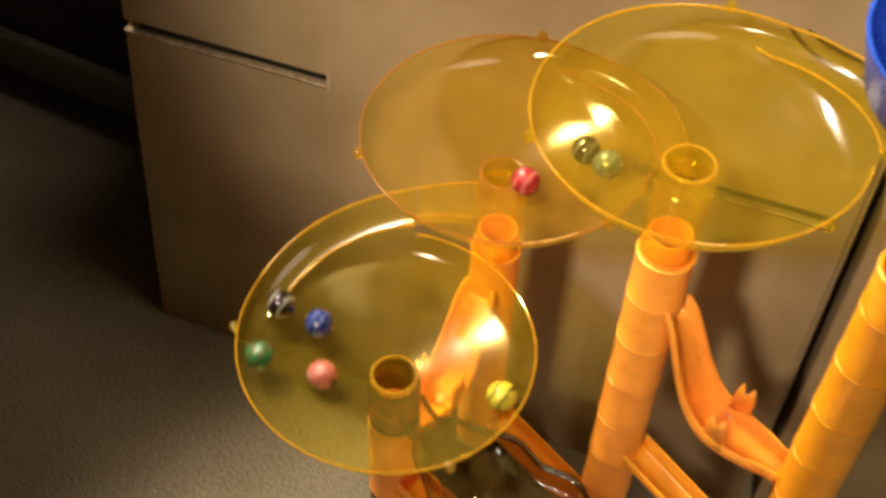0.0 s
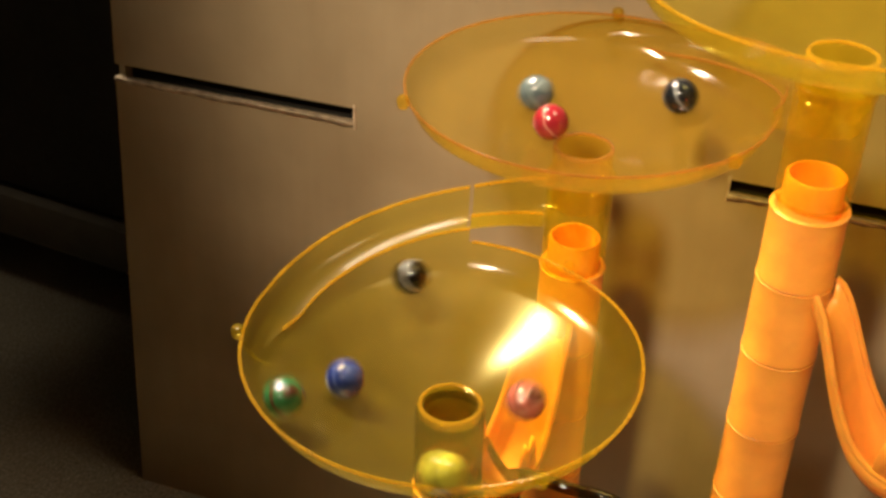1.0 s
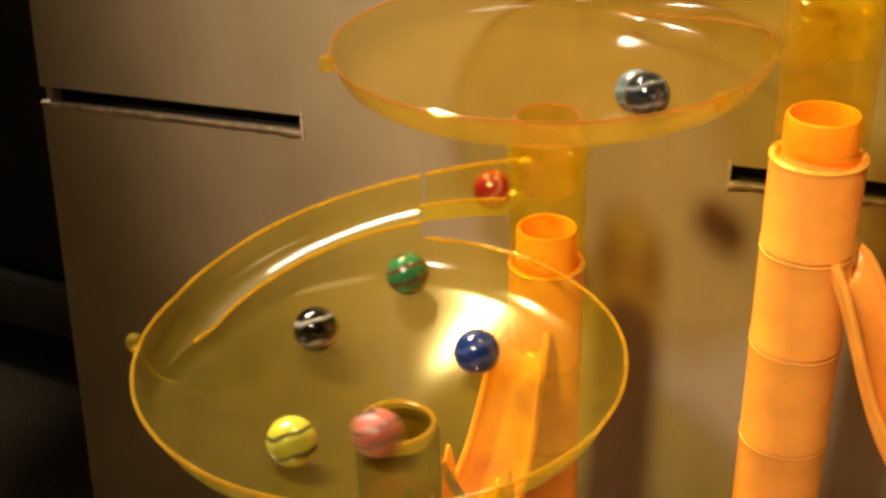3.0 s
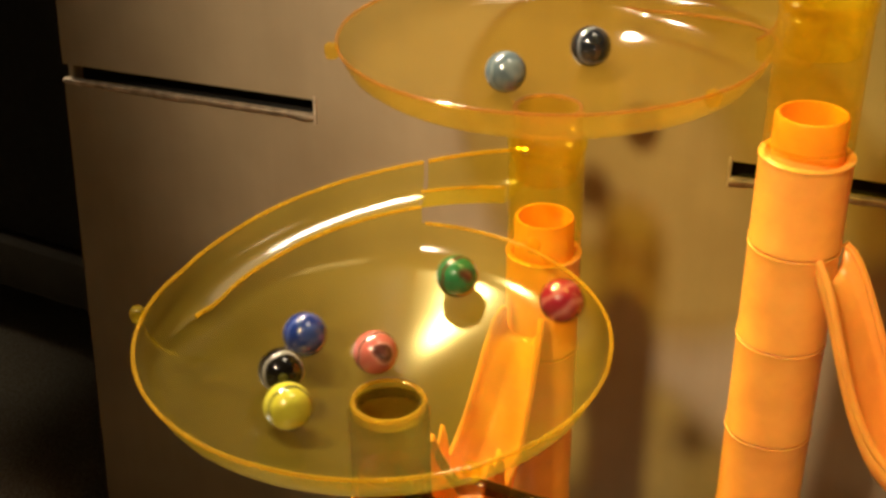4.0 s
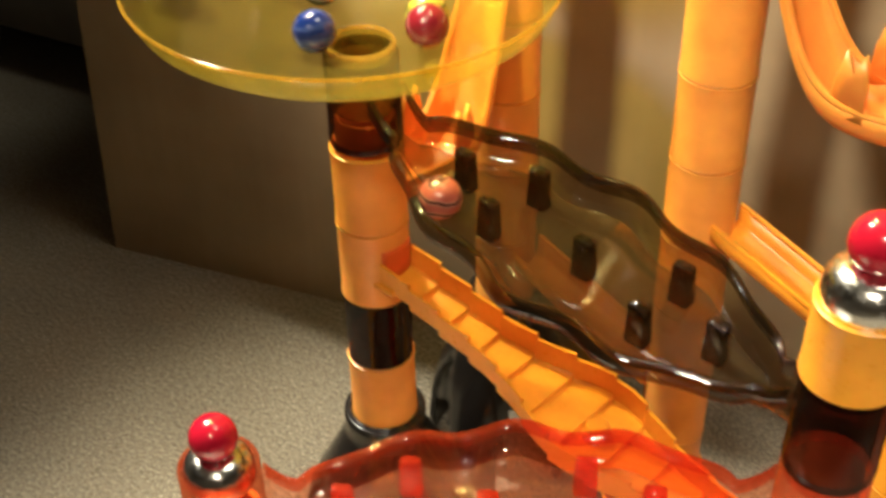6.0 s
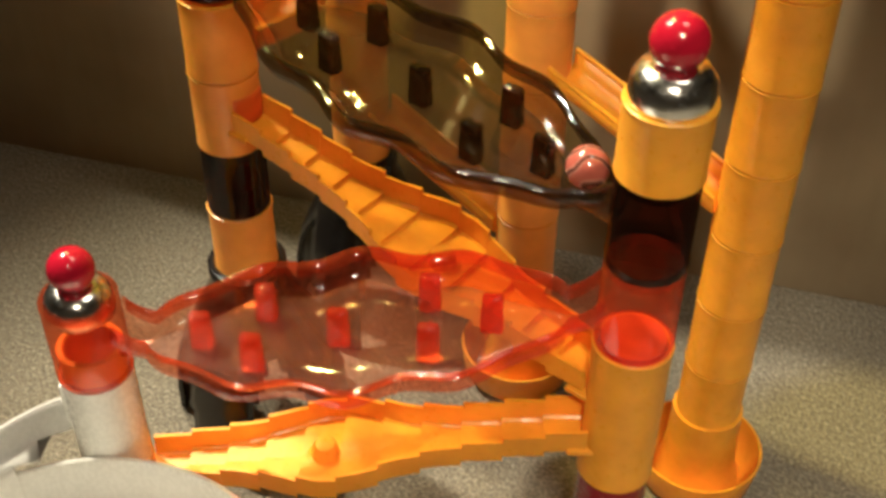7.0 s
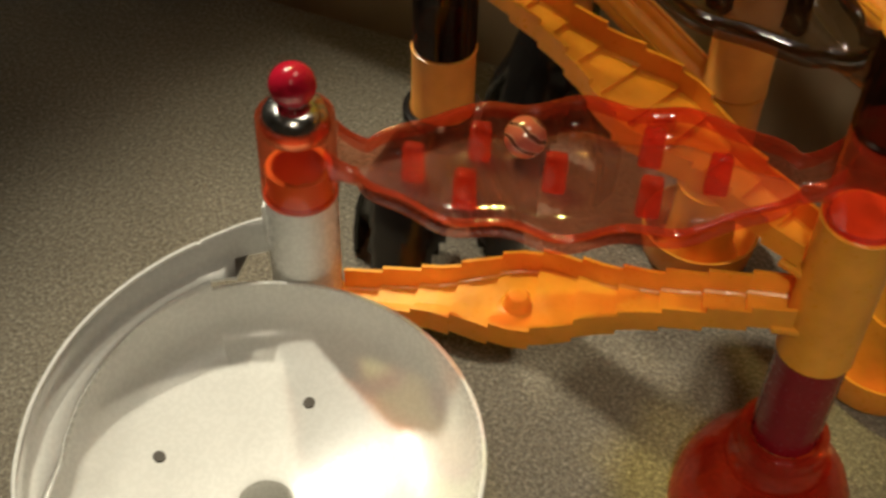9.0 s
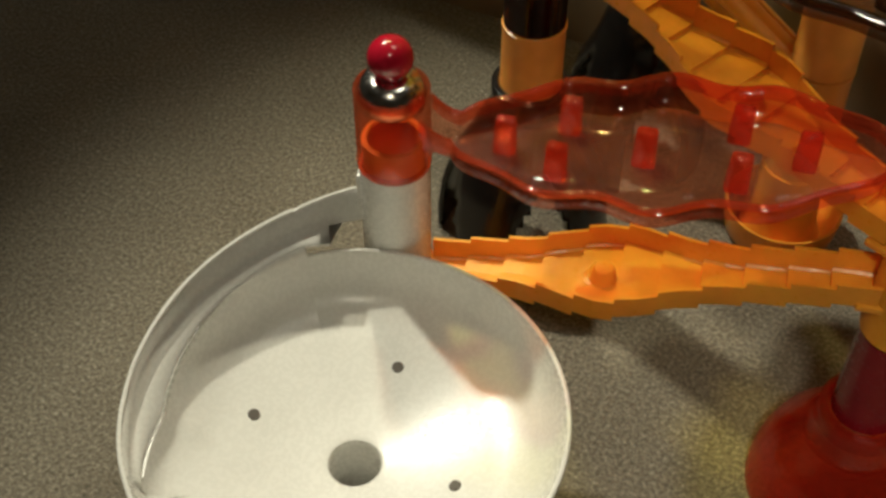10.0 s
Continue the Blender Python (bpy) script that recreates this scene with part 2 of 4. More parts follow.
def box_bm(x0, y0, z0, x1, y1, z1, bevel=0.0, bm=None):
    own = bmesh.new()
    bmesh.ops.create_cube(own, size=1.0, matrix=Matrix.LocRotScale(((x0 + x1) / 2, (y0 + y1) / 2, (z0 + z1) / 2), None, (x1 - x0, y1 - y0, z1 - z0)))
    if bevel:
        bmesh.ops.bevel(own, geom=own.edges[:], offset=bevel, segments=2, affect="EDGES", profile=0.5)
    return own


def lerp(table, t):
    """A value between the rows of a table of (t, value)."""
    for (a, u), (b, v) in zip(table, table[1:]):
        if t <= b:
            k = max(0.0, (t - a) / (b - a))
            return u + (v - u) * k
    return table[-1][1]


def sweep(points, r, segs=8, bm=None):
    """A round bar along a line of points."""
    bm = bm or bmesh.new()
    pts = [Vector(p) for p in points]
    rings = []
    for k, p in enumerate(pts):
        d = (pts[min(k + 1, len(pts) - 1)] - pts[max(k - 1, 0)]).normalized()
        side = d.cross(Vector((0, 0, 1)))
        side = side.normalized() if side.length > 1e-4 else Vector((1, 0, 0))
        up = side.cross(d)
        rings.append([bm.verts.new(p + r * (math.cos(2 * math.pi * j / segs) * side + math.sin(2 * math.pi * j / segs) * up)) for j in range(segs)])
    for a, b in zip(rings, rings[1:]):
        for j in range(segs):
            bm.faces.new((a[j], a[(j + 1) % segs], b[(j + 1) % segs], b[j]))
    bm.faces.new(rings[0][::-1])
    bm.faces.new(rings[-1])
    return bm


# ---- plan: the posts of the run ----
LP, PA, PB, PC = (0.0, 0.0), (0.0135, 0.0990), (0.1125, 0.0815), (0.2205, 0.0490)
FP, W = (0.1976, -0.0544), (0.0081, -0.1216)
WB = (0.0470, -0.2065)
BOX_O, BOX_TURN = (-0.302, 0.1415), 6.6
MARBLE_R = 0.008
PA_TOP = (0.0133, 0.0992)
RIM_1, RIM_2, RIM_3, RIM_W = 0.3259, 0.3995, 0.4716, 0.120
SHALLOW, FLUSH = 0.006, 0.005  # depth taken off the two upper funnels and off the lowest clear one


# ---- the room ----
def room():
    bm = grid([[(-3 + 6 * i / 60, -3 + 6 * j / 60, 0.0) for i in range(61)] for j in range(61)])
    floor = new("floor", mesh_of("floor", bm, CARPET))
    tagged(floor, "beige speckled cut-pile carpet", "carpet", kind="structure")
    for name, b in (("wall_north", (-3, 3.0, 0, 3, 3.1, 2.5)), ("wall_south", (-3, -3.1, 0, 3, -3.0, 2.5)), ("wall_east", (3.0, -3, 0, 3.1, 3, 2.5)), ("wall_west", (-3.1, -3, 0, -3.0, 3, 2.5))):
        tagged(new(name, mesh_of(name, box_bm(*b), PAINT, False)), "plain painted room wall", "wall", kind="structure")
    tagged(new("ceiling", mesh_of("ceiling", box_bm(-3, -3, 2.5, 3, 3, 2.6), WHITE, False)), "plain white ceiling", "ceiling", kind="structure")


def cardboard_box():
    """Large carton: front panel with slots cut through, side panels, a slightly crushed left edge."""
    t = thing("cardboard_box", pose(*BOX_O, 0, 0, 0, BOX_TURN) @ pose(0, 0, 0, -1.2, 0, 0), "large brown corrugated cardboard box with cut slots standing on carpet", "box")
    zs, sh = 0.3185, 0.0042
    cuts = [(0.0, 0.164), (0.366, 0.490)]
    w, h, th = 0.500, 0.475, 0.004

    def left(z):
        return 0.052 * z

    bm = bmesh.new()

    def slab(x0, z0, x1, z1):
        """A piece of the panel; one that starts at the left edge follows its slant."""
        n = 14
        for k in range(n):
            za, zb = z0 + (z1 - z0) * k / n, z0 + (z1 - z0) * (k + 1) / n
            xa, xb = (left(za), left(zb)) if x0 == 0.0 else (x0, x0)
            v = [bm.verts.new(p) for p in ((xa, 0, za), (x1, 0, za), (x1, 0, zb), (xb, 0, zb), (xa, th, za), (x1, th, za), (x1, th, zb), (xb, th, zb))]
            for q in ((0, 1, 2, 3), (7, 6, 5, 4), (0, 4, 5, 1), (3, 2, 6, 7), (0, 3, 7, 4), (1, 5, 6, 2)):
                if (q[:2] == (0, 4) and k) or (q[:2] == (3, 2) and k < n - 1):
                    continue
                bm.faces.new([v[i] for i in q])

    slab(0.0, 0.0, w, zs - sh)
    slab(0.0, zs + sh, w, h)
    slab(cuts[0][1], zs - sh, cuts[1][0], zs + sh)
    slab(cuts[1][1], zs - sh, w, zs + sh)
    part("front_panel", bm, CARD, t, smooth=False)
    side = box_bm(0.0, 0.004, 0, 0.004, 0.35, h, 0.0008)
    for v in side.verts:
        v.co.x += left(v.co.z)
    part("side_panel", side, CARD, t, smooth=False)
    part("side_panel", box_bm(w, 0.004, 0, w + 0.004, 0.35, h, 0.0008), CARD, t, smooth=False)
    part("back_panel", box_bm(0.03, 0.346, 0, w, 0.35, h, 0.0008), CARD, t, smooth=False)
    # Black sheet close behind the slots paints in the shade of the inside
    part("slot_shade", box_bm(0.022, 0.009, 0.01, w - 0.001, 0.012, h - 0.01), SHADE_BLACK, t, "black sheet for the shade inside the box", smooth=False)
    rnd = random.Random(4)
    for x0, x1 in cuts:
        bm = bmesh.new()
        rows = []
        n = 40
        for k in range(n + 1):
            x = max(x0, left(zs)) + (x1 - max(x0, left(zs))) * k / n
            d = 0.0006 + 0.0012 * rnd.random()
            rows.append([(x, -0.0012 * rnd.random(), zs - sh - 0.0016 - d * 0.6), (x, -0.0016, zs - sh + 0.0002), (x, 0.001, zs - sh + 0.0006)])
        part("torn_edge", grid(rows, bm), FIBRE, t, "pale torn lower lip of a slot", thick=0.0006)
    for x in (cuts[0][1], cuts[1][0] - 0.001):
        part("torn_edge", box_bm(x, -0.001, zs - sh - 0.004, x + 0.0016, 0.001, zs + sh + 0.002, 0.0004), FIBRE, t, "pale torn end of a slot")


def second_box():
    t = thing("cardboard_box", pose(*BOX_O, 0, 0, 0, BOX_TURN), "plain brown cardboard box beside the slotted one", "box")
    part("front_panel", box_bm(0.512, 0.004, 0, 1.1, 0.008, 0.33, 0.0008), CARD, t, smooth=False)
    part("side_panel", box_bm(0.512, 0.008, 0, 0.516, 0.35, 0.33, 0.0008), CARD, t, smooth=False)
    part("top_panel", box_bm(0.512, 0.004, 0.33, 1.1, 0.35, 0.334, 0.0008), CARD, t, smooth=False)


def dark_cabinet():
    t = thing("cabinet", pose(-0.36, 0.30, 0, 0, 0, 0), "dark stained wooden cabinet with a grey lower rail", "cabinet")
    part("body", box_bm(-1.2, 0.0, 0.092, 0.02, 0.3, 0.8, 0.004), DARKWOOD, t)
    part("rail", box_bm(-1.2, -0.01, 0.045, 0.02, 0.29, 0.088, 0.004), RAIL_AND_HOLE_SHADE, t, "dull grey rail along the bottom")
    # Recessed block coloured black, so the shade below the rail is painted in
    part("plinth_shade", box_bm(-1.2, 0.05, 0.0, 0.02, 0.29, 0.045), SHADE_BLACK, t)


# ---- parts of the marble run ----
def bowl(name, centre, rim_z, inlet, material, edge, label, holes=False, lugs=True, shallow=0.0, ring_at=None):
    """Funnel dish with a raised hub, and a spiral chute that comes from a ring on the next post. Local x points at that post."""
    dx, dy = inlet[0] - centre[0], inlet[1] - centre[1]
    dist, turn = math.hypot(dx, dy), math.degrees(math.atan2(dy, dx))
    t = thing(name, pose(centre[0], centre[1], rim_z, 0, 0, turn), label, "marble run funnel")
    open_a, end_a = 25, 118
    k = (dist + 0.006 - 0.0785) / 0.038
    r_out = [(a, 0.0785 + (r - 0.0785) * k) for a, r in ((0, 0.1085), (7, 0.1065), (16, 0.1010), (25, 0.0965), (37, 0.0935), (50, 0.0910), (64, 0.0893), (77, 0.0877), (95, 0.0855), (118, 0.0835))]
    r_in = [(0, dist - 0.0225), (25, 0.0785), (60, 0.0745), (95, 0.0705), (118, 0.0782)]
    z_top = [(0, 0.0235), (7, 0.022), (16, 0.020), (25, 0.0175), (37, 0.0142), (50, 0.0108), (64, 0.007), (77, 0.0035), (95, 0.0)]
    z_sh = [(0, 0.009), (25, 0.006), (45, 0.001), (70, -0.005), (96, -0.0095), (118, -0.0115)]
    swell = [(0, 1.0195), (118, r_out[-1][1] / 0.0770), (215, 1.0195), (360, 1.0195)]
    if not holes:
        swell = [(0, 0.985), (118, r_out[-1][1] / 0.0770), (190, 1.0195), (240, 1.0), (290, 0.97), (335, 0.965), (360, 0.985)]
    if holes:
        cone, foot = [(0.0104, -0.0345), (0.0109, -0.0343), (0.0130, -0.0340), (0.020, -0.0331), (0.026, -0.0321), (0.032, -0.0309), (0.038, -0.0296), (0.045, -0.0278), (0.051, -0.0262), (0.057, -0.0243)], -0.0226
    else:
        cone, foot = [(0.0130, -0.0330), (0.020, -0.0318), (0.032, -0.0290), (0.045, -0.0252), (0.057, -0.0212)], -0.0183
        cone, foot = [(r, z + shallow) for r, z in cone], foot + shallow * 0.8
    wall = [(0.0640, 1.0), (0.0695, 0.847), (0.0733, 0.628), (0.0752, 0.355), (0.0762, 0.164), (0.0770, 0.0)]

    def cone_z(r):
        return lerp(cone + [(0.066, foot + 0.0008), (0.08, foot + 0.0083)], r)

    def side_of(a, inside):
        """The dish's side at that angle, up to the rim or to the chute's floor."""
        if not inside:
            g = lerp(swell, a)
            return cone + [(r * g, foot * f) for r, f in wall] + [(0.0770 * g, 0.0001)]
        ri, zsv = lerp(r_in, a), lerp(z_sh, a)
        low = min(zsv, 0.0)
        g = min(ri / 0.0770, 1.0195 + (ri - 0.0785) / 0.077)
        return cone + [(r * g, low + (foot - low) * f) for r, f in wall] + [(ri, zsv + 0.0001)]

    n = 180
    angles = [(360 * k / n, open_a < 360 * k / n < end_a) for k in range(n + 1)]
    angles += [(open_a, False), (open_a, True), (end_a, True), (end_a, False)]
    angles.sort(key=lambda q: (q[0], q[1] if q[0] < 60 else not q[1]))
    rows = [[(r * math.cos(radians(a)), r * math.sin(radians(a)), z) for r, z in side_of(a, inside)] for a, inside in angles]
    part("dish", grid(rows), material, t, thick=0.0016 if holes else 0.0, sharp=50)
    rows, rim = [], []
    for k in range(n + 1):
        a = 360 * k / n
        c, s = math.cos(radians(a)), math.sin(radians(a))
        if open_a <= a <= end_a:
            ri, ro, zt, zsv = lerp(r_in, a), lerp(r_out, a), lerp(z_top, a), lerp(z_sh, a)
            rows.append([(r * c, r * s, z) for r, z in ((ri, zsv), (ro - 0.004, zsv + 0.0006), (ro - 0.001, zsv + 0.004), (ro, zt))])
            rim.append(rows[-1][-1])
        else:
            g = lerp(swell, a)
            rim.append((0.0770 * g * c, 0.0770 * g * s, 0.0))
    if holes:
        lead = []
        for a in (3.6, 7, 10.5, 14, 17.5, 21):
            c, s, ri, ro, zt, zsv = math.cos(radians(a)), math.sin(radians(a)), lerp(r_in, a), lerp(r_out, a), lerp(z_top, a), lerp(z_sh, a)
            lead.append([(r * c, r * s, z) for r, z in ((max(ri, 0.0985 if a < 16 else 0.0), zsv), (ro - 0.004, zsv + 0.0006), (ro - 0.001, zsv + 0.004), (ro, zt))])
        rows = lead + rows
    part("spiral_wall", grid(rows), material, t, thick=0.0016 if holes else 0.0, sharp=50)
    first = next(k for k, p in enumerate(rim) if 360 * k / n >= open_a)
    part("rim", sweep(rim[first:] + rim[: first], 0.0010 if holes else 0.0007, 8), edge, t, "bright rolled rim")
    rows, lip_o, lip_i = [], [], []
    for k in range(0, 15):
        a = open_a * k / 14
        c, s = math.cos(radians(a)), math.sin(radians(a))
        ri, ro, zt, zsv = lerp(r_in, a), lerp(r_out, a), lerp(z_top, a), lerp(z_sh, a)
        rows.append([(r * c, r * s, z) for r, z in ((ri, zsv + 0.007), (ri, zsv), (ro - 0.004, zsv + 0.0006), (ro - 0.001, zsv + 0.004), (ro, zt))])
        lip_o.append(rows[-1][-1])
        lip_i.append(rows[-1][0])
    edge_line = [(lerp(r_in, a) * math.cos(radians(a)), lerp(r_in, a) * math.sin(radians(a)), lerp(z_sh, a) + 0.0004) for a in range(open_a, 104, 3)]
    if holes:
        part("chute_tab", box_bm(dist - 0.004, 0.0130, 0.010, dist + 0.010, 0.0150, 0.030, 0.0008), material, t)
    else:
        part("shelf_edge", sweep(edge_line, 0.0007, 6), edge, t, "bright edge of the chute's floor")
        part("chute", grid(rows[2:]), material, t)
        part("chute_lip", sweep(lip_i[2:], 0.0006, 8), edge, t)
    part("chute_lip", sweep(lip_o[2:], 0.0008, 8), edge, t)
    top = -0.0287 + shallow - FLUSH if lugs else -0.0328
    if holes:
        hub = lathe([(0.0104, -0.0347), (0.0100, -0.0352), (0.0098, -0.0362), (0.0098, -0.054), (0.0112, -0.054), (0.0112, -0.0362)], 40)
    else:
        hub = lathe([(0.0105, -0.045), (0.0105, top - 0.0013), (0.0109, top), (0.0122, top + 0.0003), (0.0130, top - 0.0005), (0.0132, top - 0.0038), (0.0130, -0.044), (0.0136, -0.0445), (0.0136, -0.0462), (0.0124, -0.0470), (0.0124, -0.0505), (0.0118, -0.0512), (0.0118, -0.0560), (0.0106, -0.0565), (0.0106, -0.0470)], 40)
    part("hub", hub, material, t, "ring round the drop hole")
    if lugs:
        part("hub_lip", lathe([(0.0116, top - 0.0004), (0.0119, top + 0.0005), (0.0129, top + 0.0005), (0.0134, top - 0.0004), (0.0128, top - 0.0014)], 40, closed=True), edge, t, "bright lip of the hub")
    ring = tube(0.0140, -0.016, 0.0368, 0.0012) if holes else lathe([(0.0138, -0.0140), (0.0140, -0.0150), (0.0146, -0.0148), (0.0146, 0.0300), (0.0152, 0.0306), (0.0152, 0.0330), (0.0146, 0.0336), (0.0138, 0.0330), (0.0138, 0.0300)], 40)
    at = Matrix.Rotation(-radians(turn), 3, "Z") @ Vector((ring_at[0] - centre[0], ring_at[1] - centre[1], 0)) if ring_at else Vector((dist, 0, 0))
    bmesh.ops.translate(ring, verts=ring.verts, vec=at)
    part("inlet_ring", ring, material, t)
    if lugs:
        for a in (116, 233, 350):
            lug = lathe([(0.0, -0.0035), (0.0020, -0.0030), (0.0027, -0.001), (0.0027, 0.001), (0.0020, 0.0022), (0.0, 0.0026)], 16)
            rr = (0.0770 * lerp(swell, a)) + 0.0022
            bmesh.ops.translate(lug, verts=lug.verts, vec=(rr * math.cos(radians(a)), rr * math.sin(radians(a)), 0.0005))
            part("lug", lug, material, t)
    if holes:
        # No hole is cut: grey discs on the dish paint in the shaded openings
        for a, r in PEG_HOLES:
            b = lathe([(0.0, 0.0008), (0.0022, 0.0008), (0.0025, 0.0)], 20)
            x, y = r * math.cos(radians(a - turn)), r * math.sin(radians(a - turn))
            bmesh.ops.rotate(b, verts=b.verts, matrix=Euler((0, radians(-17), 0)).to_matrix())
            bmesh.ops.rotate(b, verts=b.verts, matrix=Euler((0, 0, radians(a - turn))).to_matrix())
            bmesh.ops.translate(b, verts=b.verts, vec=(x, y, cone_z(r) + 0.0006))
            part("hole_shade_disc", b, RAIL_AND_HOLE_SHADE, t, "grey disc for a small shaded hole")
    return t


PEG_HOLES = ((103, 0.0437), (189, 0.0435), (14, 0.0401), (284, 0.0415))


def plain_tube(at, z0, z1, material, label, r=0.0147, lip=0.0003, rings=(), name="tower_tube", plug=0.0):
    """Stacked sleeves with joint rings; a narrower plug may stand up into the next piece."""
    t = thing(name, pose(at[0], at[1], z0), label, "marble run tube")
    cuts = [z0, *rings, z1]
    if plug:
        h = z1 - z0
        part("plug", lathe([(0.0098, h - 0.006), (0.0098, h + plug - 0.0012), (0.0104, h + plug), (0.0112, h + plug), (0.0118, h + plug - 0.0010), (0.0119, h - 0.002), (r - 0.0012, h - 0.0006)], 40), material, t, "narrower plug end")
    for a, b in zip(cuts, cuts[1:]):
        part("sleeve", tube(r, a - z0, b - z0 - 0.0002, 0.0022, lip, 0.0022), material, t)
        part("joint_ring", lathe([(r - 0.0004, b - z0 - 0.0018), (r + 0.00035, b - z0 - 0.0014), (r + 0.00035, b - z0 - 0.0006), (r - 0.0004, b - z0 - 0.0003)], 40, closed=True), material, t)
    return t


def knob_cap(at, z, label, s=1.0):
    t = thing("knob_cap", pose(at[0], at[1], z), label, "marble run cap")
    part("chrome_ring", lathe([(0.0118 * s, -0.001), (0.0128 * s, 0.0), (0.0131 * s, 0.0030), (0.0126 * s, 0.0075), (0.0105 * s, 0.0110), (0.0070 * s, 0.0124), (0.0, 0.0128)], 40), CHROME, t, "mirror chrome cap")
    part("neck", lathe([(0.0052 * s, 0.0118), (0.0048 * s, 0.0140), (0.0056 * s, 0.016)], 24), KNOB, t)
    part("ball", lathe([(0.0088 * s * math.sin(math.pi * k / 16), 0.0200 - 0.0088 * s * math.cos(math.pi * k / 16)) for k in range(17)], 32), KNOB, t, "glossy red ball knob")
    return t


def half_width(s):
    """Outline of the pin ramp: narrow necks and four bulges a side."""
    body = max(0.0, math.sin(math.pi * min(1, max(0, (s - 0.07) / 0.86)))) ** 0.62
    return 0.0075 + 0.0265 * body + 0.0028 * body * math.cos(2 * math.pi * (s * 4.4 - 0.2))


PIN_SPOTS = ((0.255, 0.0), (0.365, -0.0130), (0.370, 0.0130), (0.530, -0.0025), (0.675, 0.0130), (0.680, -0.0130), (0.785, 0.0))


def pin_ramp(a, za, b, zb, material, edge, pale, label, ring_h, flip):
    """Tray with a scalloped outline, a thick rolled edge, flat pins, necks that flare up to a ring at either end. Local x runs from a to b."""
    length, turn = math.hypot(b[0] - a[0], b[1] - a[1]), math.degrees(math.atan2(b[1] - a[1], b[0] - a[0]))
    t = thing("pin_ramp", pose(a[0], a[1], za, 0, 0, turn), label, "marble run ramp")
    drop = (zb - za) / length
    x0, x1, n = 0.0128, length - 0.0128, 90
    rows, sides = [], {-1: [], 1: []}
    for k in range(n + 1):
        x = x0 + (x1 - x0) * k / n
        w, z = half_width((x - x0) / (x1 - x0)), x * drop - 0.0095
        near = min(x - x0, x1 - x)
        up = 0.0105 + 0.0085 * max(0.0, 1 - near / 0.013) ** 2
        fl = min(0.0085, w * 0.5)
        rows.append([(x, y, z + h) for y, h in ((-w + fl, 0.0), (-w * 0.4, -0.0003), (0, -0.0004), (w * 0.4, -0.0003), (w - fl, 0.0))])
        q = min(1.0, w / 0.016)
        prof = [(fl, 0.0), (fl * 0.75, 0.0006), (fl * 0.5, 0.0022), (0.0032 * q, 0.0052), (0.0022 * q, up - 0.0036), (0.0016 * q, up - 0.0016), (0.0002, up - 0.0002), (-0.0016, up - 0.0004), (-0.0030, up - 0.0022), (-0.0032, up - 0.0048), (-0.0016, up - 0.0078)]
        for side in (-1, 1):
            sides[side].append([(x, side * (w - i), z + h) for i, h in prof])
    part("tray_floor", grid(rows), pale, t, "paler flat floor of the tray", thick=0.0012)
    for side in (-1, 1):
        part("side_wall", grid([r[:6] for r in sides[side]]), material, t, "curved inner side wall", sharp=60)
        part("rolled_edge", grid([r[5:] for r in sides[side]]), edge, t, "thick glossy rolled edge", sharp=80)
    for s, side in PIN_SPOTS:
        if flip:
            side = -side
        x = length * s
        pin = box_bm(x - 0.0038, side - 0.0024, x * drop - 0.0100, x + 0.0038, side + 0.0024, x * drop + 0.0062, 0.0013)
        for v in pin.verts:
            low = max(0.0, 1 - (v.co.z - x * drop + 0.0100) / 0.003)
            v.co.x += (v.co.x - x) * 0.22 * low
            v.co.y += (v.co.y - side) * 0.5 * low
        part("pin", pin, edge if flip is False else PIN_RED, t, sharp=50)
    for x, z in ((0.0, 0.0), (length, zb - za)):
        hh = ring_h / 2
        ring = lathe([(0.0131, -hh + 0.002), (0.0132, -hh), (0.0144, -hh), (0.0147, -hh + 0.003), (0.0144, -hh + 0.0036), (0.0144, hh - 0.0006), (0.0140, hh), (0.0132, hh), (0.0131, hh - 0.004)], 40)
        bmesh.ops.translate(ring, verts=ring.verts, vec=(x, 0, z))
        part("end_ring", ring, SMOKE_RING if flip is False else material, t)
    return t


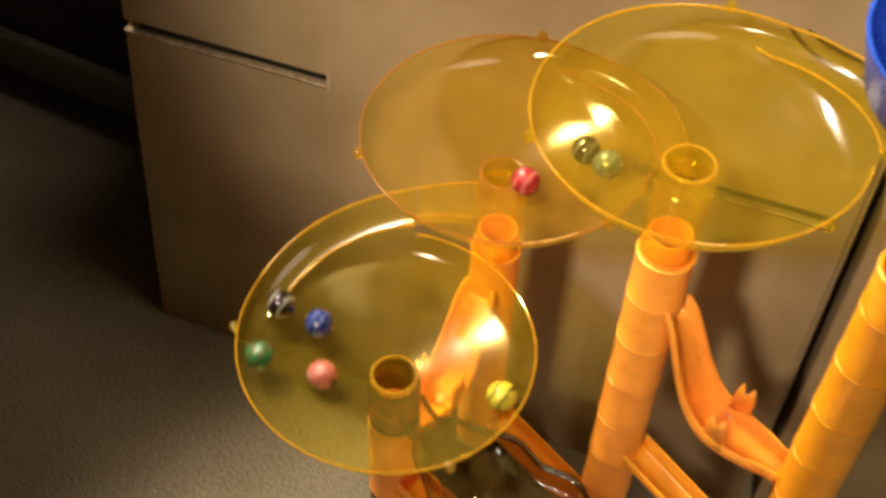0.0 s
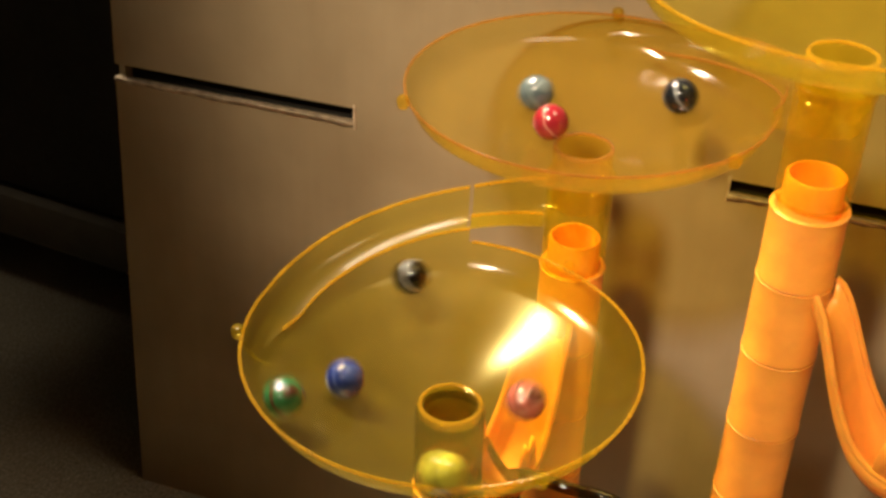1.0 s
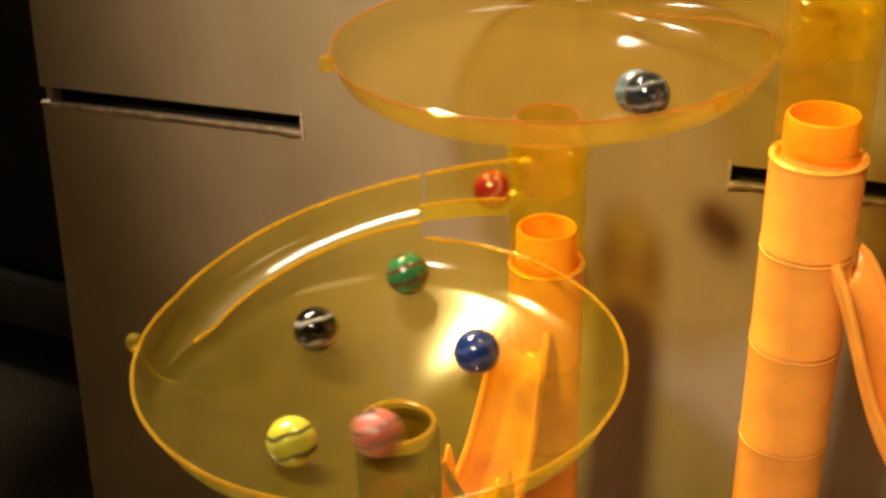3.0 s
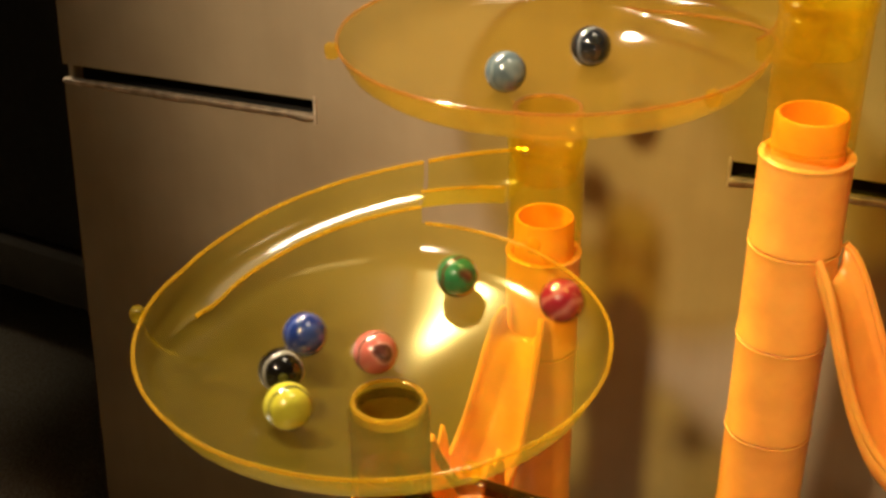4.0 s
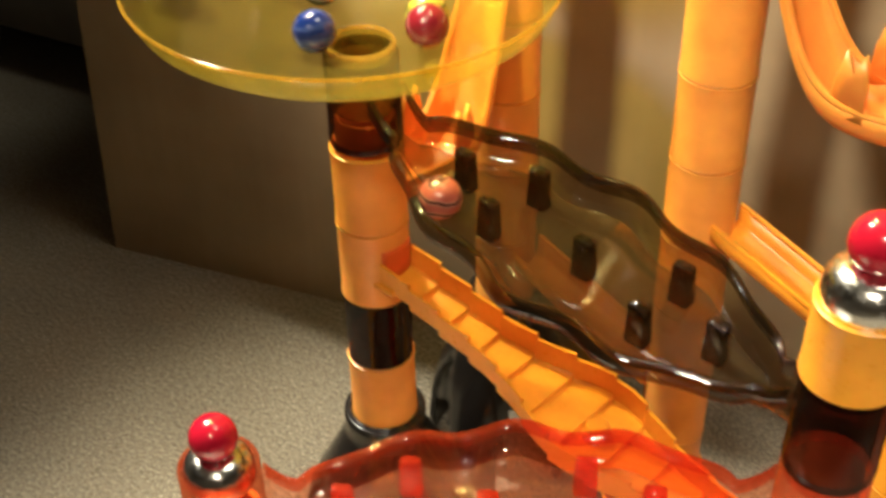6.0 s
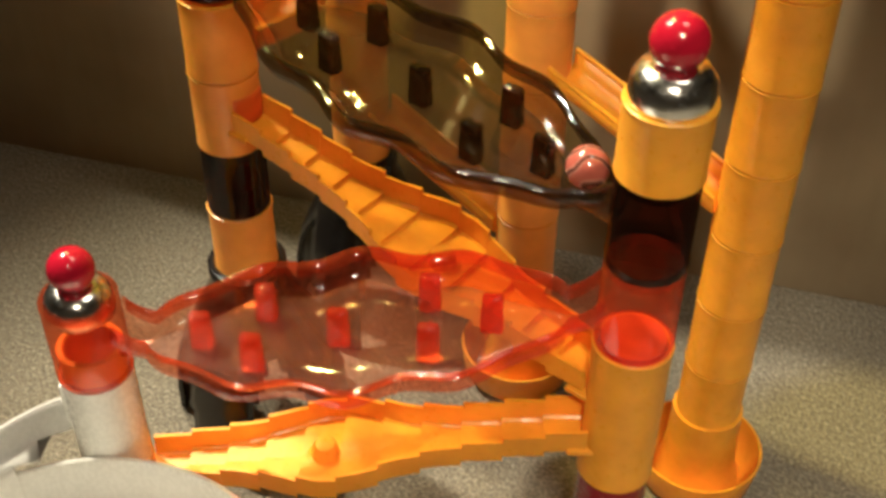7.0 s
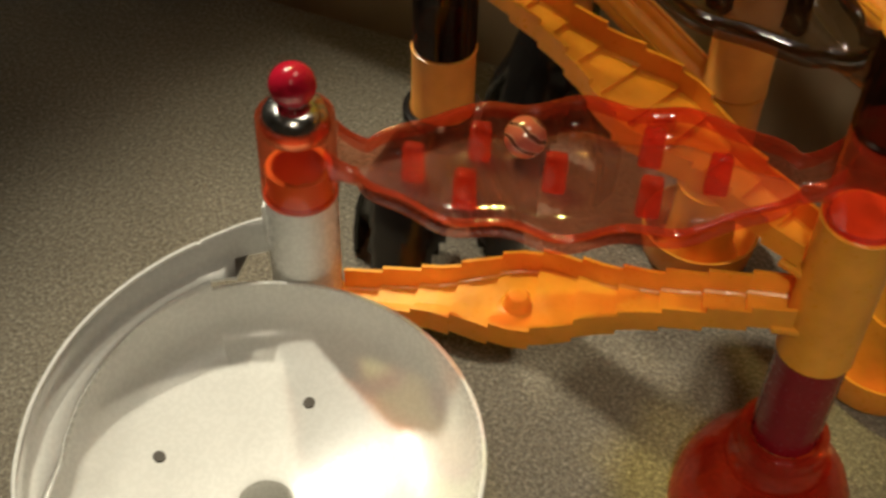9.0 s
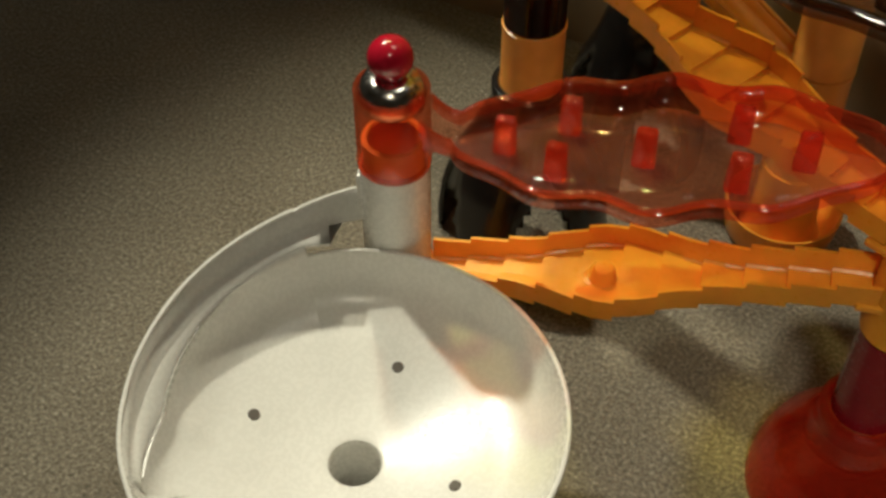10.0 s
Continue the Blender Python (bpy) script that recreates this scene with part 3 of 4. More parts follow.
def step_ramp(a, za, b, zb, label, material=None):
    """Trough with a stepped floor and saw-edged sides, widened in the middle round a post."""
    material = material or AMBER
    length, turn = math.hypot(b[0] - a[0], b[1] - a[1]), math.degrees(math.atan2(b[1] - a[1], b[0] - a[0]))
    t = thing("step_ramp", pose(a[0], a[1], za, 0, 0, turn), label, "marble run ramp")
    x0, x1, n = 0.013, length - 0.013, 11
    wide = [(0.0, 0.0072), (0.3, 0.0085), (0.40, 0.0115), (0.53, 0.0190), (0.60, 0.0190), (0.76, 0.0105), (1.0, 0.0076)]
    floor_rows, sides = [], {-1: [], 1: []}
    for k in range(n):
        for f, up in ((0.0, 0.0006), (0.5, 0.0), (1.0, -0.0006)):
            s = (k + f) / n
            x, w = x0 + (x1 - x0) * s, lerp(wide, s)
            z = (zb - za) * (k + 0.5) / n + up * (zb - za) / -0.040
            floor_rows.append([(x, y, z + h) for y, h in ((-w, 0.0010), (-w + 0.0012, 0.0001), (0, -0.0003), (w - 0.0012, 0.0001), (w, 0.0010))])
            for side in (-1, 1):
                sides[side].append([(x, side * w, z + 0.0010), (x, side * (w + 0.0004), z + 0.0060), (x, side * (w + 0.0009), z + 0.0100), (x, side * (w + 0.0024), z + 0.0100), (x, side * (w + 0.0020), z + 0.0040), (x, side * (w + 0.0016), z - 0.0012)])
    part("stepped_floor", grid(floor_rows), material, t, smooth=False, thick=0.0016)
    for side in (-1, 1):
        part("side_wall", grid(sides[side]), material, t, "saw-edged side wall", smooth=False)
    xm = x0 + (x1 - x0) * 0.585
    part("post", lathe([(0.0080, 0.0), (0.0058, 0.001), (0.0048, 0.0058), (0.0038, 0.0070), (0.0, 0.0073)], 20, at=(xm, 0, (zb - za) * 0.585 - 0.0004)), material, t)
    for x, z in ((0.0, 0.0), (length, zb - za)):
        d = 1 if x == 0 else -1
        own = box_bm(min(x + d * 0.009, x + d * 0.0205), -0.0105, z - 0.004, max(x + d * 0.009, x + d * 0.0205), 0.0105, z - 0.001, 0.0008)
        part("end_tongue", own, material, t)
    return t


def swoop_chute(a, za, b, zb, label, forks=True):
    """Trough that drops steeply and levels out from one post to the next, with two forked guides."""
    length, turn = math.hypot(b[0] - a[0], b[1] - a[1]), math.degrees(math.atan2(b[1] - a[1], b[0] - a[0]))
    t = thing("swoop_chute", pose(a[0], a[1], za, 0, 0, turn), label, "marble run chute")
    fall = [(0.0, 0.0), (0.08, 0.14), (0.2, 0.55), (0.32, 0.85), (0.45, 1.0), (0.6, 1.03), (1.0, 1.0)]
    rows, n = [], 32
    for k in range(n + 1):
        s = k / n
        x = 0.014 + (length - 0.028) * s
        z = (zb - za) * sum(lerp(fall, min(1, max(0, s + d))) for d in (-0.06, -0.03, 0, 0.03, 0.06)) / 5
        w = 0.0085 + 0.0055 * math.sin(math.pi * min(1.0, s * 1.1)) ** 0.7
        rows.append([(x, y, z + h) for y, h in ((-w, 0.011), (-w + 0.0006, 0.004), (-w + 0.003, 0.0006), (0, 0), (w - 0.003, 0.0006), (w - 0.0006, 0.004), (w, 0.011))])
    part("trough", grid(rows), ORANGE, t, thick=0.0022, sharp=60)
    for side in (-1, 1):
        part("top_edge", sweep([r[0 if side < 0 else 6] for r in rows], 0.0015, 8), ORANGE, t)
    if forks:
        for side in (-1, 1):
            x, y, z = rows[18][0][0], side * 0.0135, rows[18][0][2]
            bm = grid([[(x - 0.008, y, z - 0.004), (x - 0.0065, y, z + 0.012), (x - 0.004, y, z + 0.022)], [(x - 0.001, y, z - 0.004), (x - 0.001, y, z + 0.012), (x - 0.0008, y, z + 0.013)], [(x + 0.006, y, z - 0.004), (x + 0.005, y, z + 0.012), (x + 0.003, y, z + 0.022)]])
            part("fork", bm, ORANGE, t, thick=0.002)
    return t


def straight_chute(a, za, b, zb, label):
    length, turn = math.hypot(b[0] - a[0], b[1] - a[1]), math.degrees(math.atan2(b[1] - a[1], b[0] - a[0]))
    t = thing("straight_chute", pose(a[0], a[1], za, 0, 0, turn), label, "marble run chute")
    rows = []
    for k in range(13):
        x = 0.013 + (length - 0.026) * k / 12
        z = (zb - za) * k / 12
        rows.append([(x, y, z + h) for y, h in ((-0.0105, 0.010), (-0.0100, 0.003), (-0.007, 0.0006), (0, 0), (0.007, 0.0006), (0.0100, 0.003), (0.0105, 0.010))])
    part("trough", grid(rows), AMBER, t, thick=0.0018, sharp=60)
    for k in (0, 6):
        part("top_edge", sweep([r[k] for r in rows], 0.0013, 8), AMBER, t)
    return t


def dome_base(at, h, r, material, label, arches=0):
    t = thing("pedestal", pose(at[0], at[1], 0), label, "pedestal")
    prof = [(0.0172, h), (0.0172, h - 0.012), (0.021, h - 0.02), (0.62 * r, h * 0.70), (0.84 * r, h * 0.52), (0.95 * r, h * 0.34), (r, h * 0.16), (r, 0.0015)]
    fine = []
    for (r0, z0), (r1, z1) in zip(prof, prof[1:]):
        for k in range(3):
            fine.append((r0 + (r1 - r0) * k / 3, z0 + (z1 - z0) * k / 3))
    fine.append(prof[-1])
    segs = 72
    bm = bmesh.new()
    vs = [[bm.verts.new((rr * math.cos(2 * math.pi * k / segs), rr * math.sin(2 * math.pi * k / segs), z)) for k in range(segs)] for rr, z in fine]
    for i in range(len(vs) - 1):
        for k in range(segs):
            z = (fine[i][1] + fine[i + 1][1]) / 2
            if arches:
                ph = ((k + 0.5) / segs * arches) % 1.0 - 0.5
                lim = 0.62 * h * math.sqrt(max(0.0, 1 - (ph / 0.30) ** 2))
                if z < lim:
                    continue
            bm.faces.new((vs[i][k], vs[i][(k + 1) % segs], vs[i + 1][(k + 1) % segs], vs[i + 1][k]))
    loose = [v for v in bm.verts if not v.link_faces]
    bmesh.ops.delete(bm, geom=loose, context="VERTS")
    part("bell", bm, material, t, thick=0.003)
    part("socket", tube(0.0172, h - 0.012, h + 0.001, 0.002), material, t)
    return t


def cup_base(at, label):
    t = thing("pedestal", pose(at[0], at[1], 0), label, "pedestal")
    part("cup", lathe([(0.0, 0.004), (0.020, 0.004), (0.0262, 0.009), (0.0285, 0.020), (0.0295, 0.0235), (0.0308, 0.0235), (0.0303, 0.018), (0.0285, 0.006), (0.025, 0.0012), (0.0, 0.0006)], 44), AMBER, t)
    part("stem", lathe([(0.0225, 0.0045), (0.0190, 0.012), (0.0172, 0.030), (0.0168, 0.052), (0.0150, 0.052), (0.0150, 0.006)], 40, closed=True), AMBER, t)
    return t


def loose_wire(points, label):
    cu = bpy.data.curves.new("wire", "CURVE")
    cu.dimensions, cu.bevel_depth, cu.bevel_resolution = "3D", 0.0009, 3
    sp = cu.splines.new("NURBS")
    sp.points.add(len(points) - 1)
    for p, q in zip(sp.points, points):
        p.co = (*q, 1)
    sp.use_endpoint_u = True
    cu.materials.append(BLACK)
    return tagged(new("wire", cu), label, "wire")


def on_box(along, out, z):
    c, s = math.cos(radians(BOX_TURN)), math.sin(radians(BOX_TURN))
    return (BOX_O[0] + along * c + out * s, BOX_O[1] + along * s - out * c, z)


def bowl_spot(centre, rim, angle, r, lift=0.0):
    """Middle of a marble that rolls in a funnel at that angle and distance from the hub."""
    k = [(0.013, -0.0330), (0.020, -0.0318), (0.032, -0.0290), (0.045, -0.0252), (0.057, -0.0212), (0.064, -0.0183), (0.068, -0.0155), (0.080, -0.009)]
    z = rim + lerp(k, r) + MARBLE_R * 1.12 + lift
    return (centre[0] + r * math.cos(radians(angle)), centre[1] + r * math.sin(radians(angle)), z)


def marble(name, material, label):
    me = mesh_of(name, lathe([(MARBLE_R * math.sin(math.pi * k / 20), -MARBLE_R * math.cos(math.pi * k / 20)) for k in range(21)], 32), material)
    return tagged(new(name, me), label, "marble", "glass marbles in the run")


# ---- build ----
room()
cardboard_box()
second_box()
dark_cabinet()

bowl("funnel_bowl", LP, RIM_1, (0.0091, 0.1105), YELLOW, YELLOW_EDGE_GLOW, "clear yellow plastic funnel bowl with a spiral inlet chute", shallow=FLUSH, ring_at=PA)
bowl("funnel_bowl", PA_TOP, RIM_2, (0.1124, 0.0735), YELLOW_WARM, AMBER_EDGE, "clear amber-yellow plastic funnel bowl on an orange tower", shallow=SHALLOW, ring_at=PB)
bowl("funnel_bowl", PB, RIM_3, PC, YELLOW, YELLOW_EDGE_GLOW, "clear yellow plastic funnel bowl at the top of the run", shallow=SHALLOW)
bowl("funnel_bowl", WB, RIM_W, W, WHITE, WHITE, "glossy white plastic funnel bowl with small round holes", holes=True, lugs=False)

pin_ramp(LP, 0.2745, FP, 0.2418, SMOKE, SMOKE_EDGE, SMOKE_PALE, "smoky black see-through ramp with pins between two posts", 0.0373, False)
pin_ramp(FP, 0.2038, W, 0.1755, RED, RED_EDGE, RED_PALE, "clear red plastic ramp with pins between two posts", 0.0373, True)
step_ramp(LP, 0.196, FP, 0.156, "orange stepped plastic ramp with a widened middle")
step_ramp(FP, 0.134, W, 0.0955, "orange stepped plastic ramp that leads to the white funnel")

lp_tube = plain_tube(LP, 0.1806, 0.2536, ORANGE, "orange plastic tower tube", rings=(0.218,), plug=0.013)
outlet_a = math.atan2(FP[1], FP[0])
# Patch on the uncut tube; its deeper orange paints the opening's shaded inside
part("outlet", grid([[(0.0152 * math.cos(outlet_a + q), 0.0152 * math.sin(outlet_a + q), z) for q in (-0.55, -0.4, -0.2, 0, 0.2, 0.4, 0.55)] for z in (0.0155, 0.020, 0.0270, 0.0290)]), DEEP, lp_tube, "deep orange patch for the shaded outlet above the ramp", thick=0.0008)
plain_tube(LP, 0.1451, 0.1806, SMOKE_RING, "dark see-through tower tube", r=0.0144, lip=0)
plain_tube(LP, 0.1095, 0.1451, ORANGE, "orange plastic tower tube on a black base", plug=0.013)
dome_base(LP, 0.110, 0.044, BLACK, "glossy black arched tower base on the carpet", arches=4)
plain_tube(PA, 0.111, 0.3120, ORANGE, "tall orange plastic tower tube with joint rings", rings=(0.150, 0.190, 0.229, 0.268), plug=0.0145)
dome_base(PA, 0.112, 0.040, BLACK, "glossy black tower base beside the cardboard box", arches=4)
plain_tube(PB, 0.046, 0.3810, ORANGE, "tall orange plastic tower tube with joint rings", r=0.0152, rings=(0.0765, 0.1155, 0.1545, 0.1934, 0.2324, 0.272, 0.3113, 0.3482), plug=0.0135)
cup_base(PB, "orange plastic cup-shaped tower base")
plain_tube(PC, 0.046, 0.462, AMBER, "tall orange plastic tower tube with joint rings", r=0.0152, rings=(0.085, 0.124, 0.163, 0.202, 0.241, 0.280, 0.319, 0.358, 0.397, 0.436))
cup_base(PC, "orange plastic cup-shaped tower base on carpet")
top_cup = plain_tube(PC, 0.5025, 0.548, BLUE, "blue plastic inlet cup at the top of the run", r=0.019, name="inlet_cup")
part("cup", lathe([(0.0170, 0.036), (0.0192, 0.036), (0.034, 0.042), (0.049, 0.055), (0.055, 0.078), (0.0535, 0.078), (0.047, 0.056), (0.033, 0.0445), (0.0170, 0.0385)], 44, closed=True), BLUE, top_cup)
plain_tube(FP, 0.2604, 0.2890, AMBER, "orange plastic tower tube under a chrome cap", r=0.0148)
fp_tube = plain_tube(FP, 0.1136, 0.1846, AMBER, "orange plastic tower tube between red pieces", r=0.0147)
tagged(part("stopper", lathe([(0.0, 0.0722), (0.0118, 0.0720), (0.0122, 0.0706), (0.0122, 0.066)], 36), DEEP, fp_tube), "closed top of the tube")
plain_tube(FP, 0.061, 0.1136, CRIMSON, "dark red plastic tower tube", r=0.0140, lip=0)
dome_base(FP, 0.062, 0.0375, RED_EDGE, "clear red domed tower base on the carpet")
knob_cap(FP, 0.2890, "chrome cap with a red ball knob", 1.05)
plain_tube(W, 0.046, 0.1035, AMBER, "orange plastic tube below the white ring", r=0.0142)
cup_base(W, "orange plastic base under the white funnel's inlet")
knob_cap(W, 0.1870, "chrome cap with a red ball knob on a red ring", 0.98)
plain_tube(W, 0.1400, 0.1700, ORANGE, "short orange tube end inside the clear red ring", r=0.0122, lip=0)
plain_tube(WB, 0.002, 0.066, WHITE, "white tube that carries the funnel", r=0.0155)

swoop_chute(PB, 0.340, PC, 0.276, "orange curved plastic chute with forked guides")
swoop_chute(PA, 0.280, LP, 0.219, "orange curved plastic chute below the yellow funnel")
straight_chute(PB, 0.198, PC, 0.170, "orange straight plastic chute between two towers")
straight_chute(PA, 0.135, PB, 0.100, "orange straight plastic chute between two towers")
loose_wire([on_box(0.43, 0.004, 0.456), on_box(0.446, 0.006, 0.440), on_box(0.463, 0.006, 0.434), on_box(0.49, 0.004, 0.436)], "thin dark wire hanging against the box")
loose_wire([on_box(0.44, 0.004, 0.456), on_box(0.460, 0.006, 0.447), on_box(0.48, 0.006, 0.444), on_box(0.50, 0.004, 0.447)], "second thin dark wire against the box")


MARBLES = {
    "green": marble("marble", marble_glass("green_marble", (0.03, 0.16, 0.05), (0.10, 0.03, 0.015), scale=55, edge=0.62), "green glass marble with brown streaks"),
    "blue": marble("marble", marble_glass("blue_marble", (0.012, 0.03, 0.16), (0.05, 0.08, 0.24), scale=60), "deep blue swirled glass marble"),
    "black": marble("marble", marble_glass("black_marble", (0.006, 0.005, 0.004), (0.45, 0.42, 0.34), scale=38, edge=0.80), "black glass marble with a white stripe"),
    "pink": marble("marble", marble_glass("pink_marble", (0.52, 0.13, 0.09), (0.66, 0.36, 0.27), (0.10, 0.03, 0.02), scale=60), "pink and salmon swirled glass marble"),
    "yellow": marble("marble", marble_glass("yellow_marble", (0.62, 0.56, 0.05), (0.05, 0.05, 0.02), scale=45, edge=0.72), "yellow glass marble with dark patches"),
    "red": marble("marble", marble_glass("red_marble", (0.30, 0.018, 0.028), (0.48, 0.17, 0.14), scale=48, edge=0.76), "red glass marble with pale streaks"),
    "grey": marble("marble", marble_glass("grey_marble", (0.085, 0.12, 0.135), (0.17, 0.21, 0.21), scale=60), "pale grey-blue swirled glass marble"),
    "dark": marble("marble", marble_glass("dark_marble", (0.010, 0.012, 0.016), (0.16, 0.17, 0.18), scale=42, edge=0.76), "dark glass marble with grey bands"),
}
# seconds, degrees round the hub, metres from the hub
ROLL_BLACK = [(0, 184, 0.0672), (0.2, 221, 0.0652), (0.4, 289, 0.0392), (0.5, 337, 0.0444), (0.6, 383, 0.0542), (0.8, 438, 0.0675), (1, 493, 0.0601), (1.2, 580, 0.0511), (1.4, 647, 0.068), (1.5, 683, 0.0486), (1.6, 728, 0.0454), (1.8, 794, 0.05), (2, 854, 0.0566), (2.2, 911, 0.0561), (3.3, 1360, 0.0386), (3.5, 1454, 0.033), (3.7, 1553, 0.0412), (3.9, 1619, 0.045), (4.1, 1687, 0.026), (4.3, 1835, 0.0294), (4.5, 1914, 0.0416), (4.7, 1992, 0.043), (4.9, 2073, 0.022), (5, 2167, 0.0242), (5.1, 2205, 0.0382), (5.3, 2277, 0.0313), (5.5, 2384, 0.029), (5.8, 2572, 0.0278)]
ROLL_GREEN = [(0, 215, 0.0705), (0.2, 290, 0.0478), (0.4, 384, 0.0658), (0.5, 413, 0.0672), (0.6, 447, 0.0671), (0.8, 508, 0.0669), (1, 593, 0.0705), (1.2, 653, 0.0705), (1.4, 706, 0.0669), (1.5, 749, 0.0649), (1.6, 782, 0.0666), (1.8, 836, 0.0666), (2, 894, 0.0654), (2.2, 954, 0.0705), (3.3, 1283, 0.0565), (3.5, 1346, 0.0411), (3.7, 1435, 0.0432), (3.9, 1500, 0.0542), (4.1, 1564, 0.0555), (4.3, 1630, 0.0559), (4.5, 1693, 0.044), (4.7, 1788, 0.0296), (4.9, 1868, 0.0485), (5, 1900, 0.0528), (5.1, 1929, 0.0504), (5.3, 1997, 0.0386), (5.5, 2070, 0.024), (5.6, 2183, 0.0206), (5.8, 2220, 0.0461)]
ROLL_BLUE = [(0, 181, 0.046), (0.2, 241, 0.0354), (0.4, 355, 0.0351), (0.5, 388, 0.0407), (0.6, 427, 0.0488), (0.8, 488, 0.0584), (1, 574, 0.0424), (1.2, 664, 0.0469), (1.4, 762, 0.0361), (1.5, 809, 0.047), (1.6, 843, 0.0513), (1.8, 920, 0.0383), (2, 1032, 0.0269), (2.2, 1135, 0.0366), (3.3, 1640, 0.0329), (3.5, 1719, 0.0263), (3.7, 1853, 0.0264), (3.9, 1938, 0.0404), (4.1, 2012, 0.0305), (4.3, 2154, 0.0181), (4.5, 2256, 0.0311), (4.7, 2368, 0.0273), (4.9, 2527, 0.0171), (5, 2577, 0.0239), (5.1, 2627, 0.0304), (5.3, 2736, 0.015), (5.5, 2905, 0.021), (5.6, 2958, 0.0296), (5.8, 3045, 0.0269), (5.9, 3071, 0.0255), (6, 3125, 0.0188), (6.1, 3283, 0.0177)]
ROLL_PINK = [(0, 225, 0.0396), (0.2, 333, 0.0179), (0.4, 441, 0.0446), (0.5, 469, 0.0433), (0.6, 497, 0.0424), (0.8, 549, 0.015), (1, 722, 0.032), (1.2, 810, 0.021), (1.4, 929, 0.0354), (1.5, 948, 0.0297), (1.6, 990, 0.022), (1.8, 1156, 0.033), (2, 1256, 0.0291), (2.2, 1353, 0.022), (3.3, 2852, 0.0215), (3.5, 3006, 0.0186), (3.7, 3128, 0.0184), (3.9, 3312, 0.0158), (4.1, 3441, 0.015), (4.3, 3677, 0.015), (4.5, 3811, 0.015), (4.7, 4044, 0.015), (4.9, 4527, 0.015), (5, 4715, 0.015), (5.1, 4743, 0.015), (5.3, 4998, 0.0297)]
ROLL_YELLOW = [(0, 0, 0.063), (0.2, 72, 0.0664), (0.4, 122, 0.0674), (0.5, 152, 0.0666), (0.6, 178, 0.066), (0.8, 223, 0.0531), (1, 293, 0.0705), (1.2, 347, 0.0565), (1.4, 428, 0.0498), (1.5, 464, 0.065), (1.6, 491, 0.0666), (1.8, 542, 0.064), (2, 613, 0.0471), (2.2, 700, 0.05), (3.3, 1076, 0.0421), (3.5, 1161, 0.0516), (3.7, 1221, 0.0576), (3.9, 1284, 0.0483), (4.1, 1371, 0.031), (4.3, 1461, 0.0449), (4.5, 1521, 0.0506), (4.7, 1605, 0.0456), (4.9, 1671, 0.0462), (5, 1702, 0.0363), (5.1, 1757, 0.0262), (5.3, 1847, 0.041), (5.5, 1938, 0.051), (5.6, 1962, 0.0547), (5.7, 1987, 0.0504), (5.8, 2005, 0.0385), (5.9, 2039, 0.0211), (6, 2178, 0.0253)]
ROLL_RED_UPPER = [(0, 329, 0.0196), (0.1, 418, 0.0185), (0.2, 463, 0.0285), (0.3, 499, 0.0334), (0.4, 519, 0.0303), (0.5, 564, 0.015), (0.6, 759, 0.0253), (0.7, 774, 0.0477), (0.8, 799, 0.0476), (1, 915, 0.015), (1.2, 1052, 0.0155), (1.4, 1275, 0.0159), (1.6, 1514, 0.015), (1.8, 1550, 0.0211), (2, 1644, 0.015), (2.2, 1889, 0.0338)]
ROLL_RED = [(3.5, 207, 0.0684), (3.7, 285, 0.0599), (3.9, 371, 0.0632), (4.1, 448, 0.067), (4.3, 527, 0.0667), (4.5, 590, 0.0695), (4.7, 644, 0.0485), (4.9, 725, 0.0562), (5, 753, 0.0635), (5.1, 778, 0.0669), (5.3, 834, 0.0604), (5.5, 904, 0.0642), (5.6, 927, 0.0626), (5.8, 961, 0.0479), (5.9, 990, 0.025), (6, 1082, 0.028)]
ROLL_GREY = [(0, 14, 0.0542), (0.2, 131, 0.0433), (0.3, 165, 0.0408), (0.4, 192, 0.0299), (0.5, 262, 0.0174), (0.6, 368, 0.027), (0.7, 395, 0.0521), (0.8, 419, 0.058), (1, 516, 0.0311), (1.2, 634, 0.0383), (1.4, 738, 0.0218), (1.6, 849, 0.037), (1.8, 901, 0.015), (2, 1120, 0.0259), (2.2, 1211, 0.0383), (3.3, 1527, 0.0308), (3.4, 1566, 0.0244), (3.5, 1637, 0.015), (3.6, 1784, 0.015), (3.7, 1831, 0.0171), (3.8, 1898, 0.016), (3.9, 1960, 0.0227), (4, 1977, 0.0183), (4.1, 2185, 0.015), (4.2, 2227, 0.0225), (4.3, 2260, 0.0252), (4.4, 2319, 0.015), (4.5, 2394, 0.015), (4.6, 2513, 0.015), (4.7, 2585, 0.015), (4.8, 2749, 0.015)]
ROLL_DARK = [(0, 29, 0.0431), (0.1, 64, 0.0466), (0.2, 94, 0.0539), (0.3, 122, 0.0502), (0.4, 147, 0.0479), (0.5, 182, 0.0383), (0.6, 198, 0.0171), (0.7, 383, 0.0225), (0.8, 381, 0.0522), (1, 407, 0.0449), (1.2, 503, 0.0243), (1.4, 595, 0.042), (1.6, 775, 0.015), (1.8, 778, 0.0388), (2, 845, 0.0411), (2.2, 890, 0.0318), (3.3, 1140, 0.0414), (3.4, 1180, 0.0373), (3.5, 1232, 0.0297), (3.6, 1281, 0.0228), (3.7, 1317, 0.015), (3.8, 1452, 0.015), (3.9, 1484, 0.0272), (4, 1525, 0.0329), (4.1, 1573, 0.034), (4.2, 1613, 0.0315), (4.3, 1638, 0.0171), (4.4, 1820, 0.015), (4.5, 1841, 0.0287), (4.6, 1872, 0.0282), (4.7, 1936, 0.0227), (4.8, 1986, 0.0295)]
